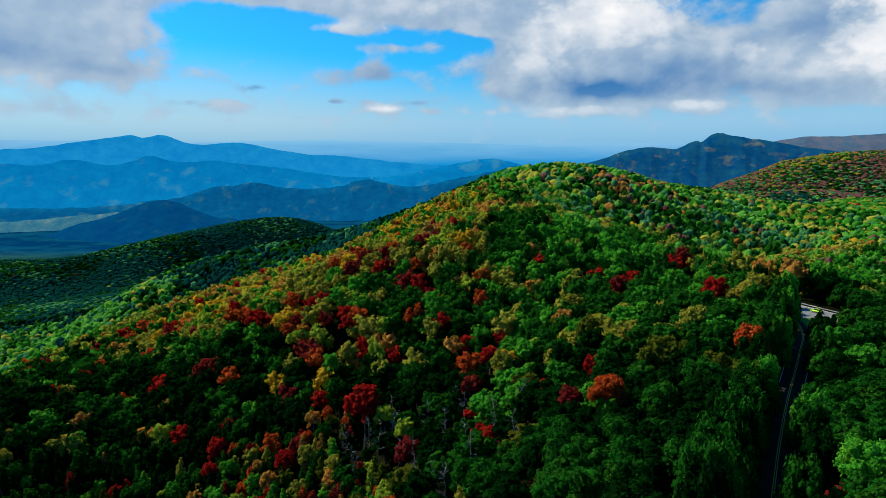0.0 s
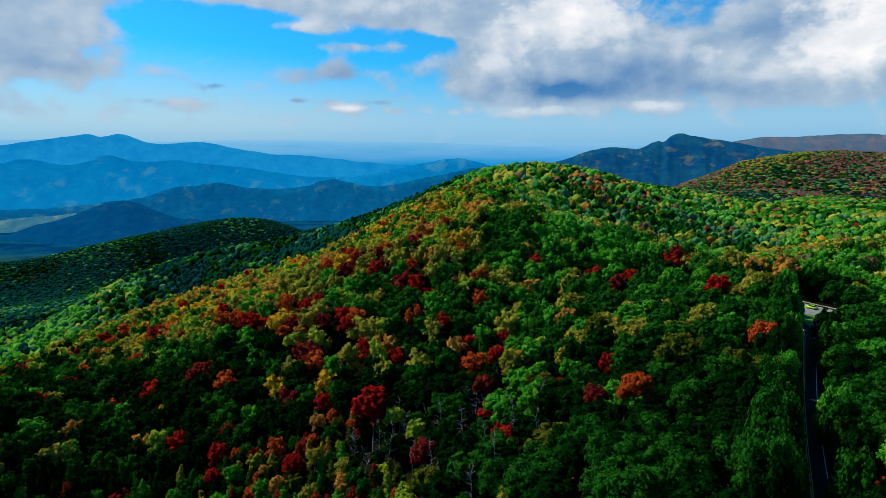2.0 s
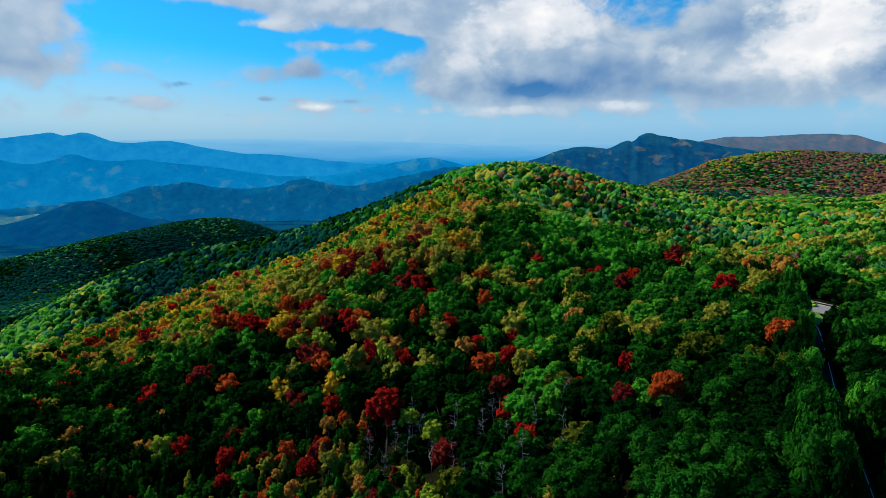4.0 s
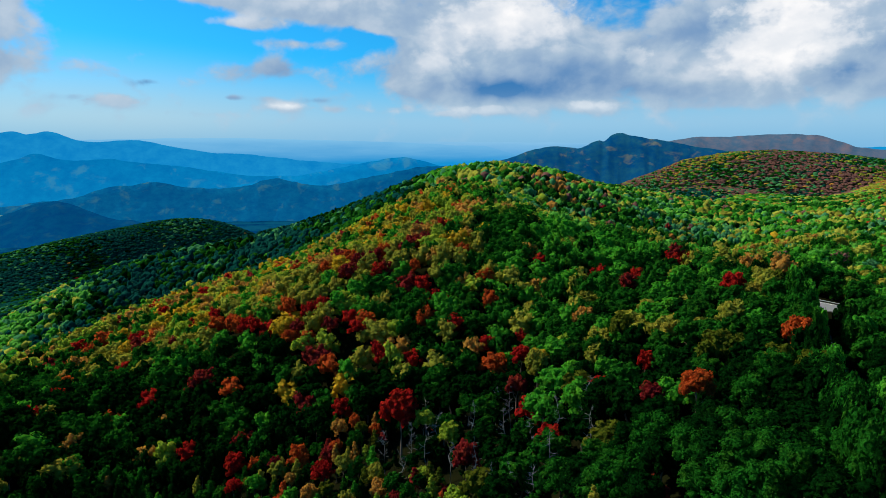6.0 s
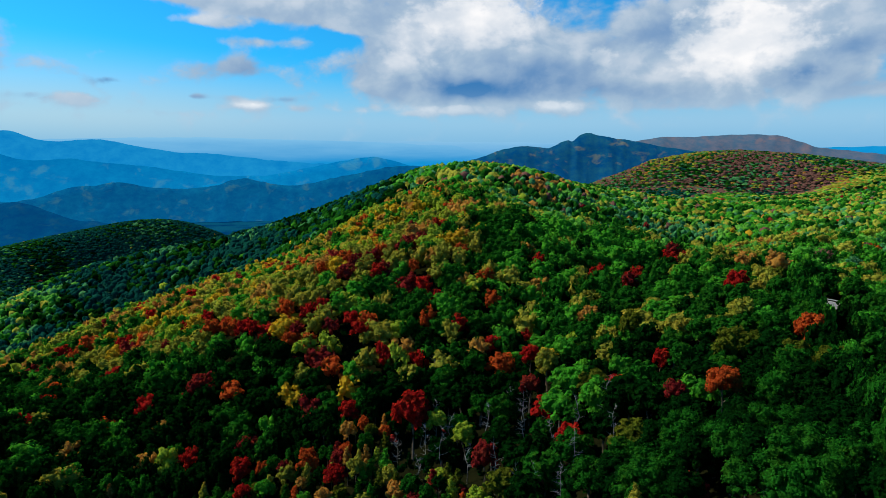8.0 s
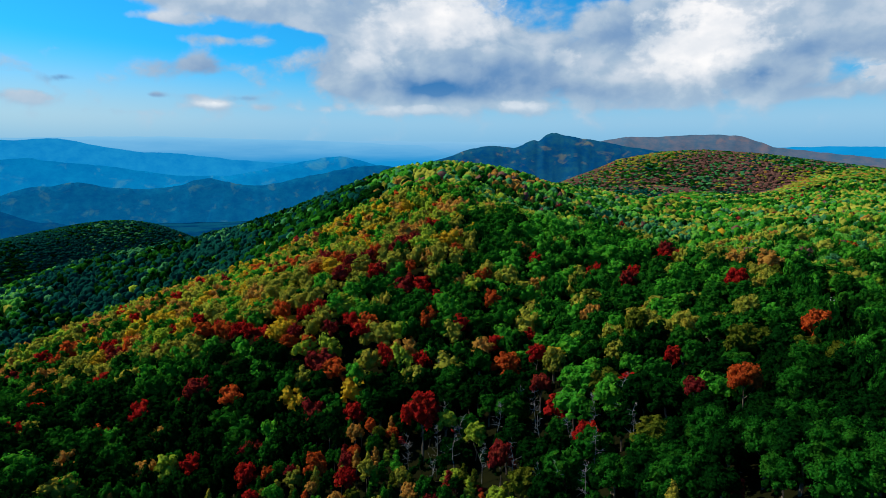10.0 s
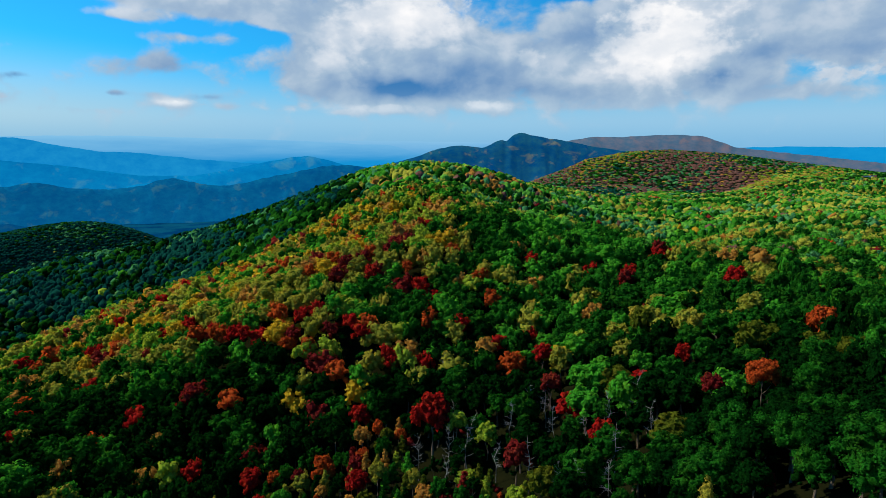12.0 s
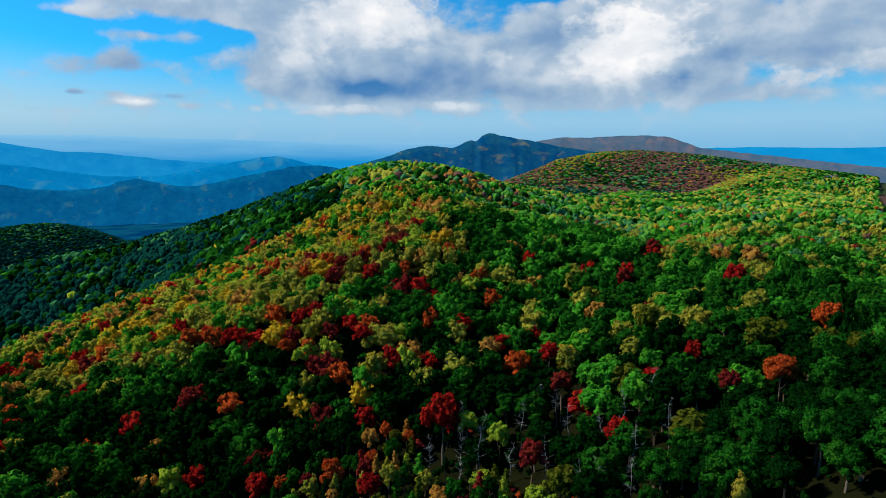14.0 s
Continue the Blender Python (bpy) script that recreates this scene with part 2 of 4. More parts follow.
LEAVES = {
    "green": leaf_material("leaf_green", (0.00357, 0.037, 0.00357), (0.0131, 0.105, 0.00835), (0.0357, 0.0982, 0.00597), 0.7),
    # a dark green made darker still, to hold the near slopes' cloud shade
    "deep": leaf_material("leaf_deep_shade", (0.000714, 0.00929, 0.00143), (0.00286, 0.0279, 0.00357), (0.00643, 0.0286, 0.00215), 0.7),
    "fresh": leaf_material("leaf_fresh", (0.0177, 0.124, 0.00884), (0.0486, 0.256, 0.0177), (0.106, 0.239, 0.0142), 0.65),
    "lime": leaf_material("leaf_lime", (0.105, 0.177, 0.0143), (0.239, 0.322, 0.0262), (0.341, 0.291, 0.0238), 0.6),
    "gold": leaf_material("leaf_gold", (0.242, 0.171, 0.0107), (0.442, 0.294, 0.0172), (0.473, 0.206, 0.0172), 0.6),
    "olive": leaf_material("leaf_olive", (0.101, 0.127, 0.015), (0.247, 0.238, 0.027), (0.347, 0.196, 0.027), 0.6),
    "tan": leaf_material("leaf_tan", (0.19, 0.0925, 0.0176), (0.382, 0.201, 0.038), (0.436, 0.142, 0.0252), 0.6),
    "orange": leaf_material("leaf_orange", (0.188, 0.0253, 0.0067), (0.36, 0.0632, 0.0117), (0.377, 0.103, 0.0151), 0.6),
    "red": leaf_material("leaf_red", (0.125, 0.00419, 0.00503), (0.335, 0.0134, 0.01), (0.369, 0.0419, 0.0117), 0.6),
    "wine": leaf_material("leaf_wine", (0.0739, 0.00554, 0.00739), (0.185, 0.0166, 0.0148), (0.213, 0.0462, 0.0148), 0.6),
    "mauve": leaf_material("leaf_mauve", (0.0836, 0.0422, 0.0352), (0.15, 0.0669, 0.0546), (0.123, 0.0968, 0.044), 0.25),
    # blue-green leaf colour carries the haze and cloud shade of far slopes
    "blue": leaf_material("leaf_haze_blue", (0.00173, 0.0259, 0.0219), (0.00432, 0.0536, 0.0388), (0.00864, 0.0605, 0.0303), 0.3),
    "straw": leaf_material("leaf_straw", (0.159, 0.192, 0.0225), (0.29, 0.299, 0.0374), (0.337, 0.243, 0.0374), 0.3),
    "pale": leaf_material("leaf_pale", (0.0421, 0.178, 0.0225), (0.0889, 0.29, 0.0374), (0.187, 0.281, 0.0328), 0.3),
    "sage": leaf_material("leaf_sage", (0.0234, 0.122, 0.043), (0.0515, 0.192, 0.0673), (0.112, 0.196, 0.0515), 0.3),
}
KINDS = list(LEAVES)
# darker copy of olive for near trees, their weaker light put into the colour
LEAVES["shaded_olive"] = leaf_material("leaf_shaded_olive", (0.030, 0.052, 0.005), (0.080, 0.095, 0.008), (0.10, 0.075, 0.008), 0.65)


def bark_material(name, low, high):
    mat, n = material(name)
    place = n.add("TexCoord").outputs["Object"]
    grain = n.noise(place, 3.0, 5.0, 0.7)
    return finish(mat, n, n.mix(grain, low, high), 0.85, grain, 0.6, 0.08, 0.2)


BARK = bark_material("bark", (0.05, 0.035, 0.025), (0.16, 0.12, 0.09))
DEAD = bark_material("dead_wood", (0.09, 0.09, 0.09), (0.22, 0.22, 0.22))


def ground_material():
    """Leaf litter near by; woods farther off, and valley ground tinted blue for haze."""
    mat, n = material("forest_floor")
    place = n.add("NewGeometry").outputs["Position"]
    litter = n.noise(place, 0.35, 6.0, 0.65)
    floor = n.mix(litter, (0.003, 0.005, 0.002), (0.009, 0.009, 0.003))
    x, y, z = n.separate(place)[:3]
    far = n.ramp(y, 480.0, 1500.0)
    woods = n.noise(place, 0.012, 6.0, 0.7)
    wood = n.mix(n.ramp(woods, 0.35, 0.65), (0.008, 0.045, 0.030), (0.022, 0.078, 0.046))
    haze_patch = n.noise(place, 0.006, 4.0, 0.6)
    # blue tones put the valley haze into the ground colour
    wood = n.mix(n.ramp(y, 2300.0, 2700.0), wood, n.mix(n.ramp(haze_patch, 0.42, 0.60), (0.000, 0.028, 0.085), (0.002, 0.055, 0.105)))
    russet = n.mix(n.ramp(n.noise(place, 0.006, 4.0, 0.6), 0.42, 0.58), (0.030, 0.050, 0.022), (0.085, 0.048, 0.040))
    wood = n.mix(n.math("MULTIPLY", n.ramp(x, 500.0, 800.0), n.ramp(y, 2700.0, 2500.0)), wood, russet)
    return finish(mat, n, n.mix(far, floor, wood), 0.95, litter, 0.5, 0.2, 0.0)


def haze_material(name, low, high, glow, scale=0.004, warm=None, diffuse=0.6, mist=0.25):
    """A far range: woods and clearings with a painted, glowing blue haze, thickest over the valleys."""
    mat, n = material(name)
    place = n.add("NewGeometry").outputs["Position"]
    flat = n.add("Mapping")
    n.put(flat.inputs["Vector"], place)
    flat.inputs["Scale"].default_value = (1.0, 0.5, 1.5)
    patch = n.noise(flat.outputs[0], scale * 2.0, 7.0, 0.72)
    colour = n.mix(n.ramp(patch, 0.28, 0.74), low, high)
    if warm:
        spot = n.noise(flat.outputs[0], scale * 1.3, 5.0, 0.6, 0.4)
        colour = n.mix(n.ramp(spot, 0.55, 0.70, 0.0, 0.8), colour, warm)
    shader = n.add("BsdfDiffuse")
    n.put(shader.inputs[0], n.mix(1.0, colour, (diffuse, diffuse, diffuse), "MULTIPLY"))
    # emission paints the haze on; the base colours are blued too
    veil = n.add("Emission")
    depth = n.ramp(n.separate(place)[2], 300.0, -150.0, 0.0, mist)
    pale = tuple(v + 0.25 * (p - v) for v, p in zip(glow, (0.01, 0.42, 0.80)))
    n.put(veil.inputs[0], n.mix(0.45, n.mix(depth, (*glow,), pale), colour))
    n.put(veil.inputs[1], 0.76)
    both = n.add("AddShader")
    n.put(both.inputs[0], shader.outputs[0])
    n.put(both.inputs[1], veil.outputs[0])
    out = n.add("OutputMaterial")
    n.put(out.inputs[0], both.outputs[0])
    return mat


def plain(name, colour, rough=0.6, gloss=0.4, metal=0.0, spread=0.25, scale=4.0):
    mat, n = material(name)
    grain = n.noise(n.add("TexCoord").outputs["Object"], scale, 5.0, 0.65)
    base = n.mix(grain, tuple(v * (1 - spread) for v in colour), tuple(min(1.0, v * (1 + spread)) for v in colour))
    return finish(mat, n, base, rough, grain, 0.25, 0.01, gloss, metal)


ASPHALT = plain("asphalt", (0.022, 0.019, 0.016), 0.9, 0.05, spread=0.4, scale=0.8)
PAVING = plain("pale_paving", (0.16, 0.168, 0.175), 0.85, 0.2, spread=0.2, scale=0.5)
WHITE_LINE = plain("white_line", (0.62, 0.62, 0.60), 0.7, spread=0.3, scale=1.5)
YELLOW_LINE = plain("yellow_line", (0.55, 0.36, 0.03), 0.7, spread=0.3, scale=1.5)
GRASS = plain("verge_grass", (0.06, 0.17, 0.02), 0.9, 0.1, spread=0.5, scale=0.6)


# ---- the lie of the land: tops of the woods, as sums of soft hills on two lattices ----
LATTICES = [
    (range(-260, 341, 60), range(70, 491, 60), 56.0, [
    -0.3, 11.8, 22.8, 8.6, 48.7, 35.6, 20.7, 35.5, 16, 4.5, 1.8,
    -5, -1.9, 3.1, -16.3, -20.9, 6.7, -19.3, 6.4, 18.9, 16.9, 10.8,
    0.6, 23.2, 5.5, 10.3, 1, 28.6, 31.8, 5.4, 14, 26.1, 21,
    3.8, 40.4, -29.8, -17.5, 4.8, -33.1, 13.3, -1.7, 2.3, 10.9, 11.6,
    0.7, 18.5, -5.4, 27.5, 14.8, 17.2, 24.6, 3.5, 13.7, 11.5, 10.4,
    4.2, -12.5, -2.7, 5.9, -8.1, 13.8, 3.2, 1, 17.9, 16.6, 24.4,
    21.6, 7.4, 18.1, -1.2, 4.6, 22.5, -0.5, -0.4, 17.1, 6.4, 22.2,
    4.9, 1.8, 8.1, -2.1, 11.3, 21.3, 3.1, -0.1, 2.4, -17.4, 2.7,
    ]),
    (range(-1180, 1461, 240), range(520, 2201, 240), 215.0, [
    -13.5, 17.1, 37.1, 56.5, -26.7, 75.9, -149.7, 205.5, 32.9, 96.5, 88.7, 24.5,
    2.5, -1.7, -81, 57.7, -65.6, 130, 72.4, -20, 30.6, 54.1, 27.5, 28.2,
    37.5, -11.6, -8.7, 107.2, -48.2, 29.1, 144.6, -25.4, 166.2, 20.6, 53.6, 120.4,
    38.8, -41.7, -73.5, 57.7, 127.8, 115.9, -10.4, 141.7, -57.9, 71.6, 74.1, -11.8,
    -72.8, 85, 33.6, 18.5, -107, -18.4, 34.4, 148.7, -24, 104.2, -58.7, 241.1,
    103.9, -146.6, 18, 84.3, 22.9, 49.7, 20.5, -21.2, 20.8, 185.6, -29.5, 92,
    53.3, 38.1, 93.9, -361, 44, 82.5, -11, 8.2, 45.2, 0.5, -30.6, 15.7,
    -100.2, 56.8, 8.6, 242.8, 17, -103.9, 4.9, 25.6, 75.8, 16, 107, 268.1,
    ]),
]


def step(a, b, v):
    s = np.clip((v - a) / (b - a), 0, 1)
    return s * s * (3 - 2 * s)


def canopy(x, y):
    x, y = np.asarray(x, float), np.asarray(y, float)
    z = -200 + 250 * np.exp(-((x - 60) ** 2 / (2 * 330 ** 2) + (y - 250) ** 2 / (2 * 360 ** 2)))
    for xs, ys, r, hills in LATTICES:
        gx = [np.exp(-(x - c) ** 2 / (2 * r * r)) for c in xs]
        gy = [np.exp(-(y - c) ** 2 / (2 * r * r)) for c in ys]
        for j, b in enumerate(gy):
            for i, a in enumerate(gx):
                z = z + hills[j * len(xs) + i] * a * b
    for cx, cy, r, rise in ((102, 470, 45, 16), (240, 790, 60, 8), (150, 252, 24, 10), (505, 960, 90, 10)):
        z = z + rise * np.exp(-((x - cx) ** 2 + (y - cy) ** 2) / (2 * r * r))
    z = z - 170 * step(2600, 3500, y) * step(1200, -200, x)
    # the russet hill beyond the saddle: a crest by bearing, falling to both sides
    az, r = np.degrees(np.arctan2(x + 55, y - 4)), np.hypot(x + 55, y - 4)
    crest = np.interp(az, [16, 22, 28.3, 29.5, 32.9, 36.1, 40.4, 44.6, 49.3, 53.2, 60, 75], [-150, 20, 119, 142, 168, 173, 160, 136, 111, 92, 80, 40])
    hill = -200 + (crest + 200) * np.exp(-((r - 2300) / np.where(r < 2300, np.interp(az, [36, 46], [380, 620]), 600)) ** 2)
    bench = -200 + 245 * step(44, 50, az) * step(700, 1000, r) * step(2400, 2200, r)
    z = np.maximum(z, bench)
    return np.where((r > 1500) & (az > 16), np.maximum(z, hill), z)


ROAD = [(-8, 18), (9, 44), (29.4, 73.2), (49.4, 104.4), (62.5, 126.2), (77.2, 149.9), (90, 169.5), (102, 188), (111.5, 203), (118, 217), (122, 233), (122, 254), (117, 278)]


def road_height(y):
    return 80.4 + 0.04 * (y - 140)


def smooth_line(points, step_m=3.0):
    """A soft curve through the points, cut every few metres."""
    out = []
    for i in range(len(points) - 1):
        p0, p1, p2, p3 = (Vector(points[max(0, min(len(points) - 1, k))]) for k in (i - 1, i, i + 1, i + 2))
        count = max(2, int((p2 - p1).length / step_m))
        for k in range(count):
            t = k / count
            out.append(0.5 * ((2 * p1) + (p2 - p0) * t + (2 * p0 - 5 * p1 + 4 * p2 - p3) * t * t + (3 * p1 - p0 - 3 * p2 + p3) * t ** 3))
    out.append(Vector(points[-1]))
    return out


ROAD_LINE = smooth_line(ROAD)
def road_gap(x, y):
    """Distance from the middle of the road, or from the lay-by's middle less its size."""
    x, y = np.asarray(x, float), np.asarray(y, float)
    best = np.full(x.shape, 1e9)
    for p in ROAD_LINE:
        best = np.minimum(best, np.hypot(x - p.x, y - p.y))
    return np.minimum(best, np.maximum(np.hypot(x - 133, y - 234) - 7, 0))


TREE_TALL = 15.0


def ground_height(x, y):
    z = canopy(x, y) - TREE_TALL * (1 - 0.9 * step(1500, 2200, y))
    near = step(24, 5, road_gap(x, y))
    return z * (1 - near) + (road_height(y) - 0.25) * near


def mesh_object(name, verts, faces, mat, parent=None, label="", smooth=False):
    data = bpy.data.meshes.new(name)
    data.from_pydata([tuple(v) for v in verts], [], faces)
    data.materials.append(mat)
    data.update()
    if smooth:
        data.shade_smooth()
    ob = new(name, data)
    ob.parent = parent
    if label:
        ob["label"] = label
    return ob


def part(name, bm, mat, parent, label="", smooth=False):
    data = bpy.data.meshes.new(name)
    bm.to_mesh(data)
    bm.free()
    data.materials.append(mat)
    if smooth:
        data.shade_smooth()
    ob = new(name, data)
    ob.parent = parent
    if label:
        ob["label"] = label
    return ob


# ---- ground ----
def graded(low, high, fine, centre, growth):
    out, v, s = [centre], centre, fine
    while v < high:
        v, s = v + s, (s * growth if abs(v - centre) > 330 else s)
        out.append(min(v, high))
    v, s = centre, fine
    while v > low:
        v, s = v - s, (s * growth if abs(v - centre) > 330 else s)
        out.insert(0, max(v, low))
    return np.array(out)


gx, gy = graded(-4990, 4990, 8.0, 0.0, 1.07), graded(-4990, 4990, 8.0, 240.0, 1.07)
GX, GY = np.meshgrid(gx, gy)
GZ = ground_height(GX.ravel(), GY.ravel())
wide = len(gx)
ground_faces = [(j * wide + i, j * wide + i + 1, (j + 1) * wide + i + 1, (j + 1) * wide + i) for j in range(len(gy) - 1) for i in range(wide - 1)]
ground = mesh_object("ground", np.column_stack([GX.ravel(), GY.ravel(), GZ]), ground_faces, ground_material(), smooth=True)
tagged(ground, "forest floor of leaf litter on rolling mountain slopes", "ground", kind="structure")


# ---- far ranges ----
CENTRE = (-55.0, 4.0)


def crest_height(nodes, az):
    azs, zs = [a for a, _ in nodes], [z for _, z in nodes]
    s = np.interp(az, azs, np.arange(len(nodes)))
    i = int(min(s, len(nodes) - 2))
    t = s - i
    p = [zs[max(0, min(len(zs) - 1, k))] for k in (i - 1, i, i + 1, i + 2)]
    return 0.5 * (2 * p[1] + (p[2] - p[0]) * t + (2 * p[0] - 5 * p[1] + 4 * p[2] - p[3]) * t * t + (3 * p[1] - p[0] - 3 * p[2] + p[3]) * t ** 3)


def far_range(name, distance, nodes, depth, foot, mat, label, rough=6.0, spread=0.2, seed=0.0):
    """A mountain range: its crest line by bearing and height, with spurs and hollows down its front."""
    a0, a1 = nodes[0][0], nodes[-1][0]
    azs = np.arange(a0, a1 + spread, spread)
    rows = 16
    verts, faces = [], []
    for az in azs:
        top = crest_height(nodes, min(az, a1))
        top += rough * noise.fractal((az * 0.9, seed, 0.3), 1.0, 2.0, 4)
        for j in range(rows):
            f = j / (rows - 2) if j < rows - 1 else -0.25
            spur = noise.ridged_multi_fractal((az * 0.35 + f * 0.5, f * 1.3 + seed, 1.7), 0.9, 2.1, 4, 1.0, 2.0) - 1.0
            d = distance - depth * f
            fall = max(0.0, f) ** 0.85
            z = top - (top - foot) * fall + spur * 0.16 * max(0, top - foot) * min(1, 4 * max(0, f)) * (1 - fall)
            if j == rows - 1:
                z, d = foot, min(distance + depth * 0.25, 4940)
            verts.append((CENTRE[0] + d * math.sin(radians(az)), CENTRE[1] + d * math.cos(radians(az)), z))
    for i in range(len(azs) - 1):
        ring = [i * rows + rows - 1] + [i * rows + j for j in range(rows - 1)]
        for a, b in zip(ring, ring[1:]):
            faces.append((a, b, b + rows, a + rows))
    ob = mesh_object(name, verts, faces, mat, smooth=True)
    return tagged(ob, label, "mountain range", kind="structure")


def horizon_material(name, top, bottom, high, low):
    """Emission gradient painting the haze: the last of the land, dissolving upwards into the bright sky."""
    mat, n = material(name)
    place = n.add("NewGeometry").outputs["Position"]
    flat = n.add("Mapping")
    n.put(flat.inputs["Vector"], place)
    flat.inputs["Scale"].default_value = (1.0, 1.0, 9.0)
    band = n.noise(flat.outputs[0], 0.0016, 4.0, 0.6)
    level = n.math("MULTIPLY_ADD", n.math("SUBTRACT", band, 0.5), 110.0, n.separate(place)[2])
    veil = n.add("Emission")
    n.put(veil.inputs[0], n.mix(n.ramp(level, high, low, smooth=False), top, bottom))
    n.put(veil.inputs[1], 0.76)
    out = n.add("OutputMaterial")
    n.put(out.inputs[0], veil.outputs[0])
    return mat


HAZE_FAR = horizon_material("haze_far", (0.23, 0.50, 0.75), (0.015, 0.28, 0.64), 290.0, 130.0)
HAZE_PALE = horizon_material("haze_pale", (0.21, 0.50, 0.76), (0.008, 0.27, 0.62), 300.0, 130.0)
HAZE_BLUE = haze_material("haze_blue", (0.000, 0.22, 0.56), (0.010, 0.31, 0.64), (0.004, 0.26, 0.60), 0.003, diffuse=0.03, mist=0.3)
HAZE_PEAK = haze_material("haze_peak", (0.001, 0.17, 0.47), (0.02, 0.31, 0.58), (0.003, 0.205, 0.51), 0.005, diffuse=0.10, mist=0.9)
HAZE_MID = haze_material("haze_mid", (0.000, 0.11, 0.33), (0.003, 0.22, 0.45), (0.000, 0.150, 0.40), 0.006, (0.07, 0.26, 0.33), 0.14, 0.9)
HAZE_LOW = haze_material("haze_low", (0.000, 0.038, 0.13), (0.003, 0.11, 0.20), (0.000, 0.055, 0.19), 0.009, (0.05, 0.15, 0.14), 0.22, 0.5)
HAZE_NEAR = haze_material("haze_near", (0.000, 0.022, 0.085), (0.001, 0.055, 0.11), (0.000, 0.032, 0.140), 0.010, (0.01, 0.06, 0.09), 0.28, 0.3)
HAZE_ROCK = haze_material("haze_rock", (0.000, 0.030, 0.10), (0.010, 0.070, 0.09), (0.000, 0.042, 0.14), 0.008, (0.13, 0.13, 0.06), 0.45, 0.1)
# the blue low tone paints cloud shadows into the rust colour
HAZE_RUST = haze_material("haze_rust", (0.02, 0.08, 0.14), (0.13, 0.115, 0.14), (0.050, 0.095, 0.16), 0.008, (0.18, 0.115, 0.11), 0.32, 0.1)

far_range("backdrop_haze", 4900, [(-180, 270), (-120, 262), (-60, 285), (-12, 280), (7, 285), (31, 262), (46, 219), (54, 217), (70, 235), (120, 255), (180, 270)], 60, -420, HAZE_FAR, "glowing pale blue band of painted haze along the horizon", 3, 0.5, 9.0)
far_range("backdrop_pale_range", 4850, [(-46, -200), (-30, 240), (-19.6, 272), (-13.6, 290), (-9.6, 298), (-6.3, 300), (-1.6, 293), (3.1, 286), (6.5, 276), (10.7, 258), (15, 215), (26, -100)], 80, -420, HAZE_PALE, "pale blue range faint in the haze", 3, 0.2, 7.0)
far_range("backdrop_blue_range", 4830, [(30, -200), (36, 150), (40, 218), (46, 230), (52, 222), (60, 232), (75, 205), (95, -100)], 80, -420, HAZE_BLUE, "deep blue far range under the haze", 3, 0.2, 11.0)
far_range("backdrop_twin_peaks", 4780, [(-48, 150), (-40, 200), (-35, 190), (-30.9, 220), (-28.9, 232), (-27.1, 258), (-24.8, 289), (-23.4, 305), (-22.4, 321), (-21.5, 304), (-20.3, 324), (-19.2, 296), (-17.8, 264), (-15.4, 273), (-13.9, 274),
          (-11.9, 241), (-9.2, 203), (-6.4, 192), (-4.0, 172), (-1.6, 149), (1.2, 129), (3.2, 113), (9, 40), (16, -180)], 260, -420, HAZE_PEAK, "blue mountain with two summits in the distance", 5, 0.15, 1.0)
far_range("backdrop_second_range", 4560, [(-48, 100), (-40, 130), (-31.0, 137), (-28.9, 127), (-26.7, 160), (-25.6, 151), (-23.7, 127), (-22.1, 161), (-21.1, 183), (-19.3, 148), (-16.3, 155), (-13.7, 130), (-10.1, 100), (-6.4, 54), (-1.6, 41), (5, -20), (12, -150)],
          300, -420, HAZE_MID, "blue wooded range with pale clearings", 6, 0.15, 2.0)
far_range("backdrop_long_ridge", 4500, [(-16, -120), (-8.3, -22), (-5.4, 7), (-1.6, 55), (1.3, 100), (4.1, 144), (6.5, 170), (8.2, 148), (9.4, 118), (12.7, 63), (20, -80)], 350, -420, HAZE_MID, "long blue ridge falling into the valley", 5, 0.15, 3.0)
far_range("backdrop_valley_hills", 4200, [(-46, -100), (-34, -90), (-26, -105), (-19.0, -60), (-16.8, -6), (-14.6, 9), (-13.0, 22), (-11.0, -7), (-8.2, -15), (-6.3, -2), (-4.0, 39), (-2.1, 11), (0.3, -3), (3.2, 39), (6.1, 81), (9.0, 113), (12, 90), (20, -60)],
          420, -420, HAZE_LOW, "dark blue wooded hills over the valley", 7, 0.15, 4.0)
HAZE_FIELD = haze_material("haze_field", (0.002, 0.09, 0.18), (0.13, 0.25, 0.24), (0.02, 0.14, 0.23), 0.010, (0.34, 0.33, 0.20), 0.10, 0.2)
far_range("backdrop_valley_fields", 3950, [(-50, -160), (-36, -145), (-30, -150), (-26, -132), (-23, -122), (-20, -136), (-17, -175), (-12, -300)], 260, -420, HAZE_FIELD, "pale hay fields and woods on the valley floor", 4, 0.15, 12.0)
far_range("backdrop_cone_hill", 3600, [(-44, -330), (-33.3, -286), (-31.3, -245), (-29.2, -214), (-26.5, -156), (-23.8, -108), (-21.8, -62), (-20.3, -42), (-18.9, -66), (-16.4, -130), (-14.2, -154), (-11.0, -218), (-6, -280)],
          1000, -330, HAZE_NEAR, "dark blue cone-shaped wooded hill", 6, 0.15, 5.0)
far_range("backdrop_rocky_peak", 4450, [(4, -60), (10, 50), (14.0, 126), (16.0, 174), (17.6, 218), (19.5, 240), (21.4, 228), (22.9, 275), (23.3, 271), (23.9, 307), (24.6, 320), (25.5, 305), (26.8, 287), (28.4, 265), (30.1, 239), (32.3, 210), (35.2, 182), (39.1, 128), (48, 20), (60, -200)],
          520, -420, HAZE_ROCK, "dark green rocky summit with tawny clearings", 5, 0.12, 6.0)
